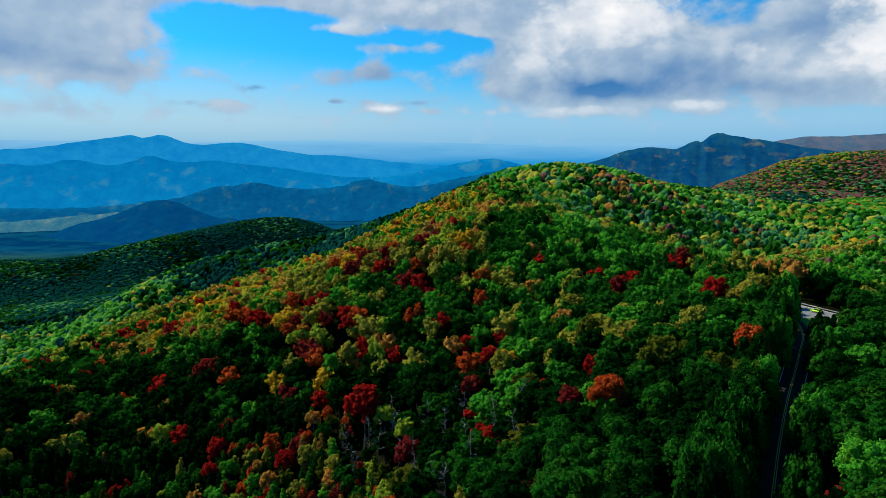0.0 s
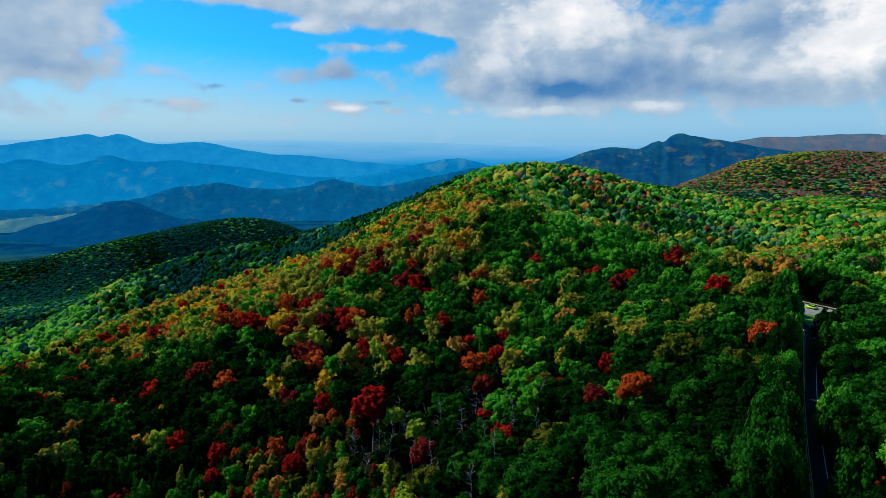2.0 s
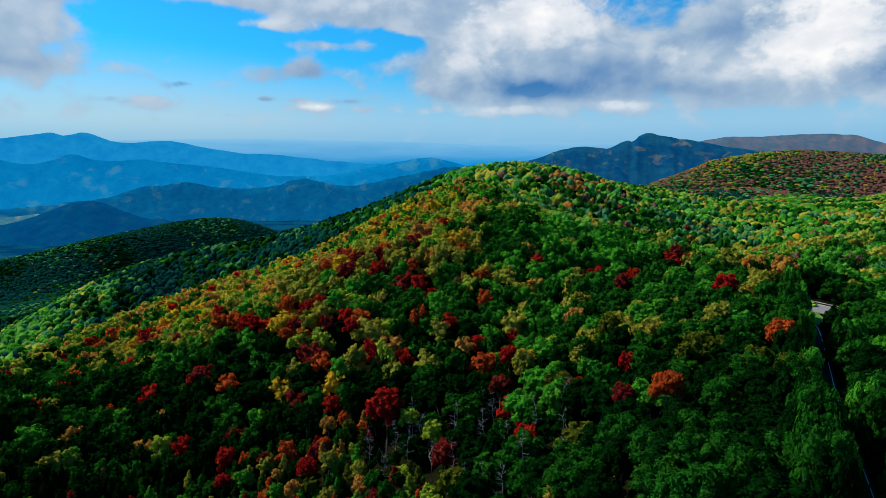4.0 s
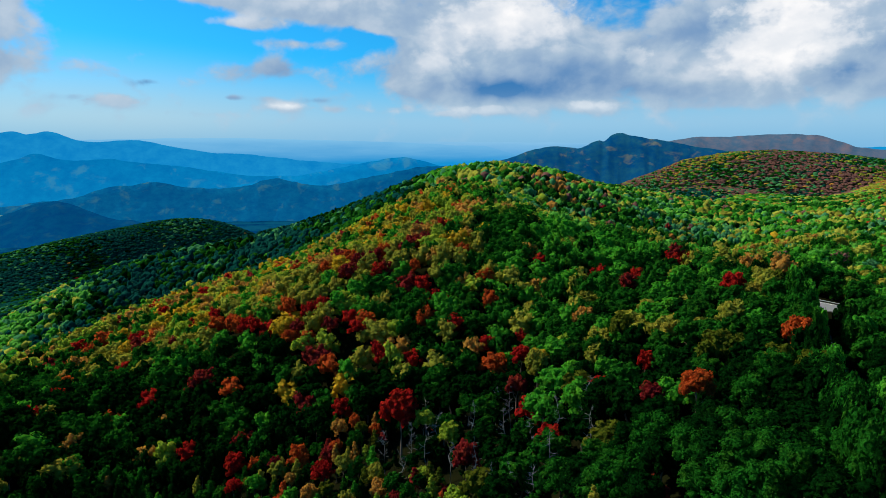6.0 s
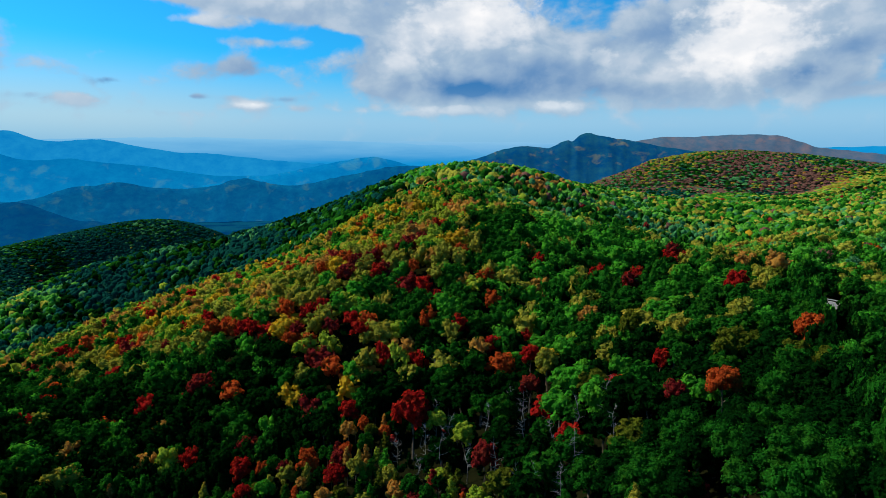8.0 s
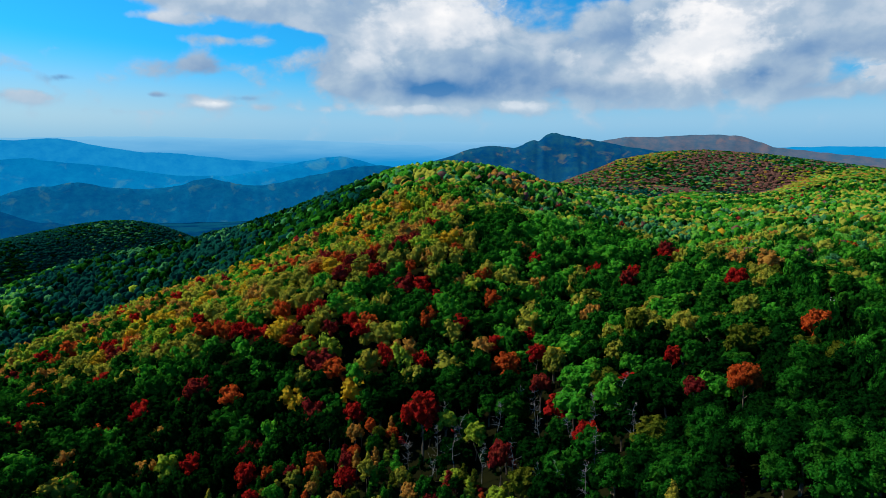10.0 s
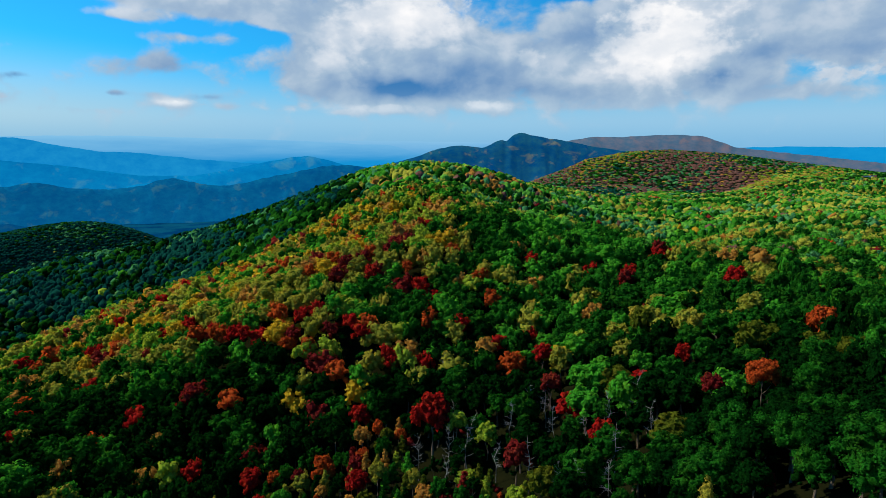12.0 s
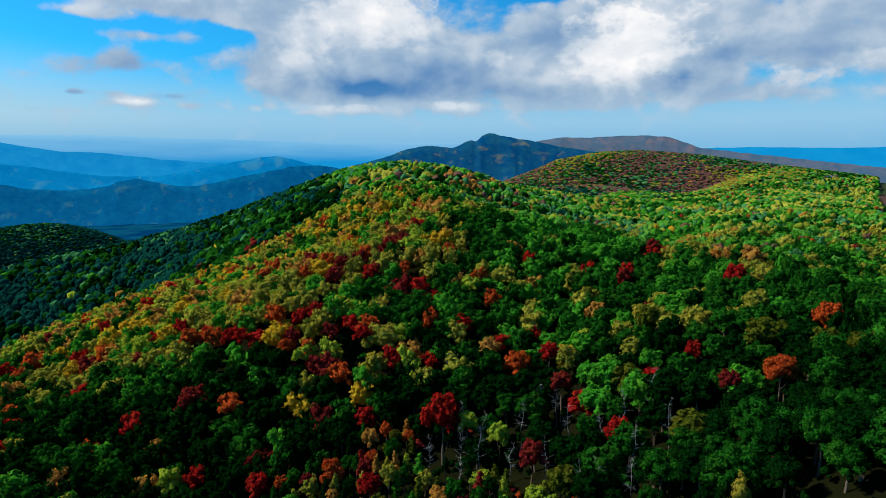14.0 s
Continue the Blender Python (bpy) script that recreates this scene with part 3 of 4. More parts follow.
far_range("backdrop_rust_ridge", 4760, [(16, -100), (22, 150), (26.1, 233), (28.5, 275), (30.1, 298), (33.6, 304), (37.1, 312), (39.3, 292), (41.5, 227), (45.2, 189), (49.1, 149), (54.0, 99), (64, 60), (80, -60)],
          420, -420, HAZE_RUST, "rust-coloured autumn ridge with haze and cloud shadows painted in", 5, 0.15, 8.0)


# ---- road ----
def strip(name, line, left, right, lift, mat, parent=None, label=""):
    verts, faces = [], []
    for i, p in enumerate(line):
        a, b = line[max(0, i - 1)], line[min(len(line) - 1, i + 1)]
        way = (b - a).normalized()
        side = Vector((way.y, -way.x))
        for off, dz in ((left, lift), (right, lift), (right, lift - 0.12), (left, lift - 0.12)):
            q = p + side * off
            verts.append((q.x, q.y, road_height(q.y) + dz))
    for i in range(len(line) - 1):
        for k in range(4):
            a, b = i * 4 + k, i * 4 + (k + 1) % 4
            faces.append((a, b, b + 4, a + 4))
    return mesh_object(name, verts, faces, mat, parent, label)


road = tagged(strip("road", ROAD_LINE, -3.5, 3.5, 0.0, ASPHALT), "two-lane asphalt mountain road between the trees", "road", kind="structure")
strip("edge_line", ROAD_LINE, -2.95, -2.80, 0.006, WHITE_LINE, road, "worn white edge line")
strip("edge_line", ROAD_LINE, 2.80, 2.95, 0.006, WHITE_LINE, road, "worn white edge line")
strip("centre_line", ROAD_LINE, -0.24, -0.10, 0.006, YELLOW_LINE, road, "yellow centre line")
strip("centre_line", ROAD_LINE, 0.10, 0.24, 0.006, YELLOW_LINE, road, "yellow centre line")


def slab(name, outline, lift, thick, mat):
    """A paved or grassy patch that follows the road's fall."""
    bm = bmesh.new()
    face = bm.faces.new([bm.verts.new((x, y, road_height(y) + lift)) for x, y in outline])
    face.normal_update()
    if face.normal.z < 0:
        face.normal_flip()
    low = bmesh.ops.extrude_face_region(bm, geom=[face])
    bmesh.ops.translate(bm, verts=[v for v in low["geom"] if isinstance(v, bmesh.types.BMVert)], vec=(0, 0, -thick))
    bmesh.ops.recalc_face_normals(bm, faces=bm.faces)
    return part(name, bm, mat, None)


layby = slab("pavement", [(120.5, 240), (127, 255), (131, 248.5), (137.2, 234.5), (142.5, 222.5), (135, 214), (128.7, 222), (123.4, 226.5)], 0.006, 0.3, PAVING)
tagged(layby, "pale concrete lay-by beside the road", "pavement", kind="structure")
verge = slab("grass_verge", [(122.6, 226), (128.3, 221.6), (126, 215), (118.6, 206), (117.4, 209), (120.4, 218)], 0.05, 0.4, GRASS)
tagged(verge, "mown green grass verge beside the road", "grass", kind="structure")
RAIL_LINE = smooth_line([(125.5, 257), (131, 248.5), (137.2, 234.5), (142.5, 222.5)], 2.0)
strip("edge_line", [p + Vector((-0.9, -0.4)) for p in RAIL_LINE], -0.08, 0.08, 0.012, WHITE_LINE, layby, "white line along the lay-by")


def guard_rail(line):
    """A folded steel beam on posts along the drop beyond the lay-by."""
    steel = plain("galvanised_steel", (0.34, 0.35, 0.36), 0.5, 0.5, 0.6)
    wood = plain("weathered_post", (0.16, 0.13, 0.10), 0.85, 0.2)
    root = tagged(new("guard_rail"), "grey steel guard rail on posts beside the lay-by", "guard rail")
    fold = [(0.00, 0.48), (0.07, 0.53), (0.07, 0.59), (0.01, 0.63), (0.07, 0.67), (0.07, 0.73), (0.00, 0.78), (-0.012, 0.78), (-0.012, 0.48)]
    verts, faces = [], []
    for k, p in enumerate(line):
        way = (line[min(k + 1, len(line) - 1)] - line[max(k - 1, 0)]).normalized()
        side = Vector((-way.y, way.x))
        for off, up in fold:
            q = p - side * off
            verts.append((q.x, q.y, road_height(q.y) + up))
    wide = len(fold)
    for k in range(len(line) - 1):
        for e in range(wide):
            a, b = k * wide + e, k * wide + (e + 1) % wide
            faces.append((a, b, b + wide, a + wide))
    mesh_object("beam", verts, faces, steel, root, "folded galvanised beam")
    for p in line[::2]:
        bm = bmesh.new()
        bmesh.ops.create_cube(bm, size=1.0, matrix=Matrix.Translation((p.x, p.y, road_height(p.y) + 0.30)) @ Matrix.Diagonal((0.16, 0.16, 1.05, 1)))
        bmesh.ops.bevel(bm, geom=bm.edges[:], offset=0.015, segments=1, affect="EDGES")
        part("post", bm, wood, root, "weathered wooden post")
    return root


guard_rail(RAIL_LINE)


# ---- trees ----
def ico(level):
    bm = bmesh.new()
    bmesh.ops.create_icosphere(bm, subdivisions=level, radius=1.0)
    bm.verts.ensure_lookup_table()
    v = np.array([p.co[:] for p in bm.verts])
    f = np.array([[q.index for q in t.verts] for t in bm.faces])
    bm.free()
    return v, f


ICO = {k: ico(k) for k in (1, 2, 3)}


def lumpy(rng, level, amount):
    """A ball of leaves with an uneven skin."""
    v, f = ICO[level]
    a, b, c = rng.uniform(0, 6.3, 3)
    r = 1 + amount * (np.sin(3.1 * v[:, 0] + a) * np.sin(2.7 * v[:, 1] + b) + 0.7 * np.sin(4.3 * v[:, 2] + c) * np.sin(4.9 * v[:, 0] + b))
    r = r + rng.uniform(-amount * 0.8, amount * 0.8, len(v))
    return v * r[:, None], f


def crown_arrays(seed, lobes, level, leaves, shape="round", size_of=(0.050, 0.110), inner=0.80):
    """Leaves of one tree of crown radius 1, from z = 0 at the crown's foot: billows round a core, and sprays of leaves all over them."""
    rng = np.random.default_rng(seed)
    tall = {"round": 1.35, "broad": 1.05, "tall": 2.7}[shape]
    verts, faces, count = [], [], 0
    slim = shape == "tall"
    balls = [((0, 0, tall * 0.48), 0.46 if slim else 0.70, (0.46 if slim else 0.58) * tall * (0.9 if slim else 0.85))]
    for k in range(lobes):
        u = (k + rng.uniform(0.2, 0.8)) / lobes
        turn = k * 2.39996 + rng.uniform(-0.5, 0.5)
        if slim:
            h = 0.10 + 0.86 * u
            out = (0.58 * (1 - h) ** 0.75 + 0.04) * rng.uniform(0.75, 1.2)
            size = (0.36 * (1 - h) + 0.17) * rng.uniform(0.8, 1.2)
        else:
            h = 0.12 + 0.84 * u ** 0.75
            out = math.sqrt(max(0.0, 1 - (h * 1.02 - 0.22) ** 2 * 1.45)) * 0.70 * rng.uniform(0.78, 1.15)
            size = rng.uniform(0.19, 0.34) * (1.0 if lobes > 9 else 1.25)
        balls.append(((math.cos(turn) * out, math.sin(turn) * out, h * tall), size, size * rng.uniform(0.62, 0.9)))
    for (cx, cy, cz), r, rz in balls:
        v, f = lumpy(rng, level, 0.16)
        verts.append(v * (r, r, rz) * inner + (cx, cy, cz))
        faces.append(f + count)
        count += len(v)
    if leaves:
        weight = np.array([b[1] * b[2] * (0.35 if k == 0 and lobes > 3 else 1.0) for k, b in enumerate(balls)])
        pick = rng.choice(len(balls), leaves, p=weight / weight.sum())
        centre = np.array([balls[k][0] for k in pick])
        size = np.array([[balls[k][1], balls[k][1], balls[k][2]] for k in pick])
        away = centre - (0, 0, tall * 0.40)
        away /= np.linalg.norm(away, axis=1)[:, None] + 1e-6
        way = rng.normal(size=(leaves, 3)) + away * 0.9 + (0, 0, 0.25)
        way /= np.linalg.norm(way, axis=1)[:, None]
        mid = centre + way * size * rng.uniform(0.84, 1.18, leaves)[:, None]
        normal = way + rng.normal(size=(leaves, 3)) * 0.55 + (0, 0, 0.30)
        normal /= np.linalg.norm(normal, axis=1)[:, None]
        a = np.cross(normal, rng.normal(size=(leaves, 3)))
        a /= np.linalg.norm(a, axis=1)[:, None]
        b = np.cross(normal, a)
        s = rng.uniform(*size_of, leaves)[:, None]
        quad = np.stack([mid - a * s - b * s * 0.6, mid + a * s * 0.7 - b * s * 0.8 - normal * s * 0.3, mid + a * s * 1.1 + b * s * 0.7, mid - a * s * 0.6 + b * s - normal * s * 0.4], 1)
        verts.append(quad.reshape(-1, 3))
        base = count + np.arange(leaves) * 4
        faces.append(np.stack([base, base + 1, base + 2], 1))
        faces.append(np.stack([base, base + 2, base + 3], 1))
    return np.concatenate(verts), np.concatenate(faces)


def fast_mesh(name, verts, faces, mats, slots=None, smooth=True):
    data = bpy.data.meshes.new(name)
    data.vertices.add(len(verts))
    data.vertices.foreach_set("co", np.ascontiguousarray(verts, np.float32).ravel())
    data.loops.add(len(faces) * 3)
    data.loops.foreach_set("vertex_index", np.ascontiguousarray(faces, np.int32).ravel())
    data.polygons.add(len(faces))
    data.polygons.foreach_set("loop_start", np.arange(0, len(faces) * 3, 3, dtype=np.int32))
    for mat in mats:
        data.materials.append(mat)
    if slots is not None:
        data.polygons.foreach_set("material_index", np.ascontiguousarray(slots, np.int32))
    data.update(calc_edges=True)
    if smooth:
        data.shade_smooth()
    return data


def tube(bm, points, radii, sides=6):
    rings = []
    for i, p in enumerate(points):
        a, b = Vector(points[max(0, i - 1)]), Vector(points[min(len(points) - 1, i + 1)])
        turn = (b - a).to_track_quat("Z", "Y")
        rings.append([bm.verts.new(Vector(p) + turn @ Vector((math.cos(k * math.tau / sides) * radii[i], math.sin(k * math.tau / sides) * radii[i], 0))) for k in range(sides)])
    for r0, r1 in zip(rings, rings[1:]):
        for k in range(sides):
            bm.faces.new((r0[k], r0[(k + 1) % sides], r1[(k + 1) % sides], r1[k]))
    bm.faces.new(rings[-1])


def trunk_mesh(seed, height, spread):
    """A tapered trunk with a few limbs that reach into the crown."""
    rng = random.Random(seed)
    bm = bmesh.new()
    lean = [(rng.uniform(-0.03, 0.03) * k * height, rng.uniform(-0.03, 0.03) * k * height, k / 4 * height) for k in range(5)]
    lean[0] = (0, 0, -0.5)
    tube(bm, lean, [0.34, 0.26, 0.22, 0.15, 0.05])
    for k in range(3):
        h = rng.uniform(0.42, 0.75) * height
        a = k * 1.3 + rng.uniform(0, 0.6)
        tip = (math.cos(a) * spread * 0.6, math.sin(a) * spread * 0.6, h + spread * 0.6)
        tube(bm, [(0, 0, h), (tip[0] * 0.5, tip[1] * 0.5, h + spread * 0.22), tip], [0.11, 0.08, 0.03], 4)
    data = bpy.data.meshes.new("trunk")
    bm.to_mesh(data)
    bm.free()
    data.materials.append(BARK)
    return data


SPECIES = {
    "fresh": ("linden_tree", "fresh green broadleaf tree in sunlight"),
    "green": ("oak_tree", "leafy green broadleaf tree on the wooded slope"),
    "spreading": ("chestnut_tree", "green broadleaf tree with a wide low crown"),
    "shady": ("alder_tree", "dark green broadleaf tree with a wide crown, shade in its leaf colour"),
    "deep": ("beech_tree", "dense dark green broadleaf tree on the slope, shade in its leaf colour"),
    "lime": ("poplar_tree", "yellow-green broadleaf tree turning in autumn"),
    "gold": ("hickory_tree", "golden yellow autumn tree on the slope"),
    "olive": ("elm_tree", "olive-brown broadleaf tree fading in autumn"),
    "shaded_olive": ("locust_tree", "dull olive-green broadleaf tree beginning to turn, shade in its leaf colour"),
    "tan": ("ash_tree", "brown and tan autumn tree on the slope"),
    "orange": ("sugar_maple", "orange-red autumn maple among green trees"),
    "red": ("red_maple", "bright crimson autumn maple among green trees"),
    "wine": ("sourwood_tree", "dark wine-red autumn tree on the slope"),
}
TRUNKS = [trunk_mesh(s, 13.5, 4.0) for s in range(3)]
CROWNS = {}
MODELS = {}


def near_tree(kind, shape, variant, place, radius, top, turn, leafy=False):
    """A tree as a thing of its own, its crown filling the space from its foot to the top."""
    name, label = SPECIES[{"green": "spreading", "deep": "shady"}.get(kind, kind) if shape == "broad" else kind]
    close = place[1] < 152 and place[0] > -20
    key = (shape, variant, close)
    if key not in CROWNS:
        CROWNS[key] = crown_arrays(100 + variant * 7 + len(shape), (26 if close else 17) if shape != "tall" else 13, 1, 900 if close else 380, shape, (0.026, 0.060) if close else (0.050, 0.110))
    verts, faces = CROWNS[key]
    tall = {"round": 1.35 + 0.40, "broad": 1.05 + 0.40, "tall": 2.7 + 0.2}[shape]
    x, y, z = place
    height = top - z
    crown_high = min(height * 0.82, max(tall * radius, min(height * 0.62, 1.25 * tall * radius)))
    if leafy:                           # edge of the wood: leaves down to the ground
        crown_high = height * 0.93
    m = Matrix.Translation((x, y, z)) @ Matrix.Rotation(turn, 4, "Z")
    model = (kind, shape, variant, close)
    if model not in MODELS:
        root = new(name)
        tagged(root, label, "tree", name.replace("_", " ") + "s of the wood")
        trunk = new("trunk", TRUNKS[variant % 3])
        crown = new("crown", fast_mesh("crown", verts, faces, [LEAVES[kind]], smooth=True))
        trunk.parent = crown.parent = root
        MODELS[model] = root
    else:
        root = copy_thing(MODELS[model], m)
    root.matrix_basis = m
    trunk, crown = sorted(root.children, key=lambda o: not o.name.startswith("trunk"))
    trunk.scale = (radius / 4.6, radius / 4.6, (height - crown_high * 0.35) / 13.5)
    crown.scale = (radius, radius, crown_high / tall)
    crown.location = (0, 0, height - crown_high)
    return root


rng = np.random.default_rng(11)
TURNED_RED = [
    (-29, 307), (-11, 291), (-5, 286), (-43, 286), (-40, 275), (-32, 263), (-85, 309), (-108, 348), (-97, 331), (-146, 408), (-182, 418), (-194, 409), (43, 293), (75, 263), (70, 256),
    (64, 276), (109, 281), (96, 272), (87, 213), (8, 249), (19, 246), (14, 223), (-29, 217), (-48, 244), (-105, 255), (-86, 240), (-55, 213), (-1, 266), (38, 179),
    (-61, 302), (-54, 300), (-20, 255), (-89, 312), (-79, 307), (-119, 359), (-189, 408), (-158, 434)]
TURNED_WINE = [(26, 152), (-9, 338), (-29, 326), (6, 202), (-37, 325), (67, 252), (-13, 334), (-42, 316), (-65, 295), (-51, 286), (102, 279)]
TURNED_ORANGE = [(-12, 308), (-91, 279), (-52, 265), (-68, 291), (-61, 284), (74, 163), (32, 142), (8, 235), (-63, 230), (15, 273), (17, 290), (12, 314), (-67, 366), (-59, 391), (-40, 340), (-53, 333), (-95, 321)]
TURNED_LIME = [(-22, 213), (-15, 204), (-62, 281)]
BIG = {(74, 163): 4.7, (-29, 217): 6.6, (-5, 286): 6.8, (8, 249): 4.8, (70, 256): 5.5, (32, 142): 4.4, (8, 235): 7.0, (26, 152): 3.2, (38, 179): 3.0}
TOPS = {(-29, 217): 66.0, (32, 142): 92.5, (74, 163): 98.5, (8, 249): 79.0}

SNAGS = [(-15, 249), (-35, 213), (-27, 207), (-18, 209), (-8, 202), (-17, 192), (4, 201), (-2, 184), (2, 175), (10, 175), (-7, 162), (-11, 164), (-23, 201), (1, 208), (-12, 180), (8, 190), (14, 160), (18, 172), (-4, 152), (3, 160), (-20, 222), (-31, 198)]
CHOSEN = []                             # x, y, radius, kind
for spots, kind in ((TURNED_RED, "red"), (TURNED_WINE, "wine"), (TURNED_ORANGE, "orange"), (TURNED_LIME, "lime")):
    for x, y in spots:
        CHOSEN.append((x, y, BIG.get((x, y), float(rng.uniform(3.9, 5.2))), kind))


def spread_points(x0, x1, y0, y1, gap, keep):
    """Points on a shaken grid, kept where keep(x, y) says so."""
    xs, ys = np.arange(x0, x1, gap), np.arange(y0, y1, gap * 0.88)
    X, Y = np.meshgrid(xs, ys)
    X = X + (np.arange(len(ys)) % 2)[:, None] * gap * 0.5
    X, Y = (X + rng.uniform(-0.33, 0.33, X.shape) * gap).ravel(), (Y + rng.uniform(-0.33, 0.33, Y.shape) * gap).ravel()
    ok = keep(X, Y)
    return X[ok], Y[ok]


def in_wedge(x, y):
    """The stretch of country that the flight looks over."""
    left = np.minimum(-40 - 0.68 * y, -118 - 0.22 * y)
    right = np.maximum(26 + 0.72 * y, -105 + 1.36 * y)
    behind = (y > 1130) & (x > np.where(y < 2150, -30 - 0.40 * (y - 1130), -150)) & (x < 400 + 0.30 * (y - 1130))      # dead ground behind the second ridge
    gully = (y > 500) & (y < 800) & (x > -330) & (x < -140)                                   # dead ground behind the spur
    return (x > left) & (x < right) & ~behind & ~gully


def shares(x, y):
    """How the kinds of tree mix over the country: share of each kind at every point, in the order of KINDS."""
    edge = 270 - 0.85 * (x + 60) + 42 * step(-45, 0, x)
    flank = step(-18, 18, y - edge) * step(24, -10, x - 0.10 * (y - 290)) * step(530, 450, y)          # sunny spur in full colour
    crest = flank * step(25, 95, y - edge)
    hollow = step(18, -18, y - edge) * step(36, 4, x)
    shoulder = step(8, 40, x - 0.08 * (y - 200)) * step(330, 280, y)
    saddle = step(-50, 40, x - 0.16 * (y - 500)) * step(50, 110, x) * step(270, 340, y) * step(1600, 1300, y)
    rear = step(40, -50, x - 0.16 * (y - 500)) * step(470, 560, y)
    foot = step(70, 40, canopy(x, y))
    red_hill = step(1500, 1700, y) * step(300, 700, x)
    beyond_road = step(2, 8, x - (9 + 0.64 * (y - 44))) * step(240, 200, y)
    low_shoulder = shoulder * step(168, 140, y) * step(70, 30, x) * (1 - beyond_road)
    knob = step(120, 160, x) * step(560, 700, y) * step(1150, 1000, y) * step(480, 330, x)           # second summit, greyer green
    #                                green deep fresh lime gold olive tan orange red wine mauve blue straw pale sage
    mixes = [
        (np.ones_like(x) * 0.12, (0.42, 0.10, 0.14, 0.10, 0.03, 0.10, 0.06, 0.02, 0.01, 0.02, 0.0, 0.0, 0.0, 0.0, 0.0)),
        (flank * 1.6, (0.27, 0.0, 0.20, 0.07, 0.02, 0.30, 0.09, 0.02, 0.012, 0.025, 0.0, 0.0, 0.0, 0.0, 0.0)),
        (flank * np.exp(-((x + 25) / 55) ** 2 - ((y - 325) / 60) ** 2) * 2.4, (0.14, 0.0, 0.16, 0.06, 0.02, 0.32, 0.18, 0.05, 0.02, 0.045, 0.0, 0.0, 0.0, 0.0, 0.0)),
        (crest * 2.6, (0.03, 0.0, 0.06, 0.32, 0.24, 0.16, 0.09, 0.03, 0.005, 0.015, 0.0, 0.0, 0.05, 0.0, 0.0)),
        # hollow: its shade is put in through the share of dark leaves
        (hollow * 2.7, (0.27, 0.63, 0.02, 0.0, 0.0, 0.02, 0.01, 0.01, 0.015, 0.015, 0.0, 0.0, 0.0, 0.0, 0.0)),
        (shoulder * 1.6, (0.58, 0.18, 0.10, 0.0, 0.0, 0.13, 0.0, 0.003, 0.0, 0.002, 0.0, 0.0, 0.0, 0.0, 0.0)),
        (shoulder * step(172, 205, y) * 4.0, (0.40, 0.0, 0.38, 0.02, 0.0, 0.17, 0.02, 0.0, 0.0, 0.0, 0.0, 0.0, 0.0, 0.0, 0.0)),
        # near ground: dark kinds stand in for cloud shade
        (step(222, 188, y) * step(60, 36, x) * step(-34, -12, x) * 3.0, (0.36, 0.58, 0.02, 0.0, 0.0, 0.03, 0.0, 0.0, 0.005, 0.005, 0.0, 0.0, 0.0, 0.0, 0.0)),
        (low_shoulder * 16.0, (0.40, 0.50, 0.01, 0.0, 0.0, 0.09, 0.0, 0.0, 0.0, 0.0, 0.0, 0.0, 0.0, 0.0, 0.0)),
        (beyond_road * 40.0, (0.70, 0.16, 0.12, 0.01, 0.0, 0.01, 0.0, 0.0, 0.0, 0.0, 0.0, 0.0, 0.0, 0.0, 0.0)),
        (saddle * 2.4, (0.24, 0.0, 0.24, 0.04, 0.0, 0.07, 0.01, 0.0, 0.0, 0.004, 0.010, 0.0, 0.17, 0.16, 0.06)),
        (saddle * knob * 4.0, (0.22, 0.05, 0.10, 0.0, 0.0, 0.04, 0.05, 0.0, 0.0, 0.010, 0.03, 0.0, 0.0, 0.20, 0.30)),
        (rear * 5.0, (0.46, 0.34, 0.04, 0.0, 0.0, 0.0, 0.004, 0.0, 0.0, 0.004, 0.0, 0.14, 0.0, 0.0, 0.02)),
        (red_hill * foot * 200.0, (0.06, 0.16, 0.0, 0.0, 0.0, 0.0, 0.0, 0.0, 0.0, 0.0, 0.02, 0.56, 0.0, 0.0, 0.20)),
        (red_hill * step(1450, 1150, x) * 40.0, (0.10, 0.0, 0.0, 0.0, 0.0, 0.06, 0.02, 0.0, 0.0, 0.0, 0.74, 0.0, 0.0, 0.0, 0.06)),
        (red_hill * 16.0, (0.34, 0.04, 0.02, 0.0, 0.0, 0.14, 0.0, 0.0, 0.0, 0.0, 0.16, 0.10, 0.0, 0.02, 0.16)),
        (step(-360, -540, x) * step(1420, 1180, y) * step(760, 880, y) * 300.0, (0.06, 0.0, 0.24, 0.0, 0.0, 0.0, 0.0, 0.0, 0.0, 0.0, 0.0, 0.0, 0.10, 0.50, 0.10)),
        # far left slopes: distance haze painted by the blue-tinted leaves
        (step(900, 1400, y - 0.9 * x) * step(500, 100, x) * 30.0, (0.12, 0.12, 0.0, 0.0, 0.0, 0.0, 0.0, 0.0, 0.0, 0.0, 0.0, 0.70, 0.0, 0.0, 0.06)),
    ]
    total = sum(w[:, None] * np.array(m)[None, :] for w, m in mixes)
    return total / total.sum(1, keepdims=True)


def pick_kinds(x, y):
    p = shares(x, y)
    # neighbours lean to the same kinds, so that colours gather in groves
    lean = np.array([[noise.noise((a * w + 13 * k, b * w, 1.0 + k)) for k in range(len(KINDS))] for a, b, w in zip(x, y, np.where(y < 480, 0.022, np.where(y < 1400, 0.011, 0.005)))])
    p = p * np.exp(np.where(y < 265, 1.5, np.where(y < 480, 2.2, 3.6))[:, None] * lean)
    p /= p.sum(1, keepdims=True)
    return (p.cumsum(1) < rng.random(len(x))[:, None]).sum(1).clip(0, len(KINDS) - 1)


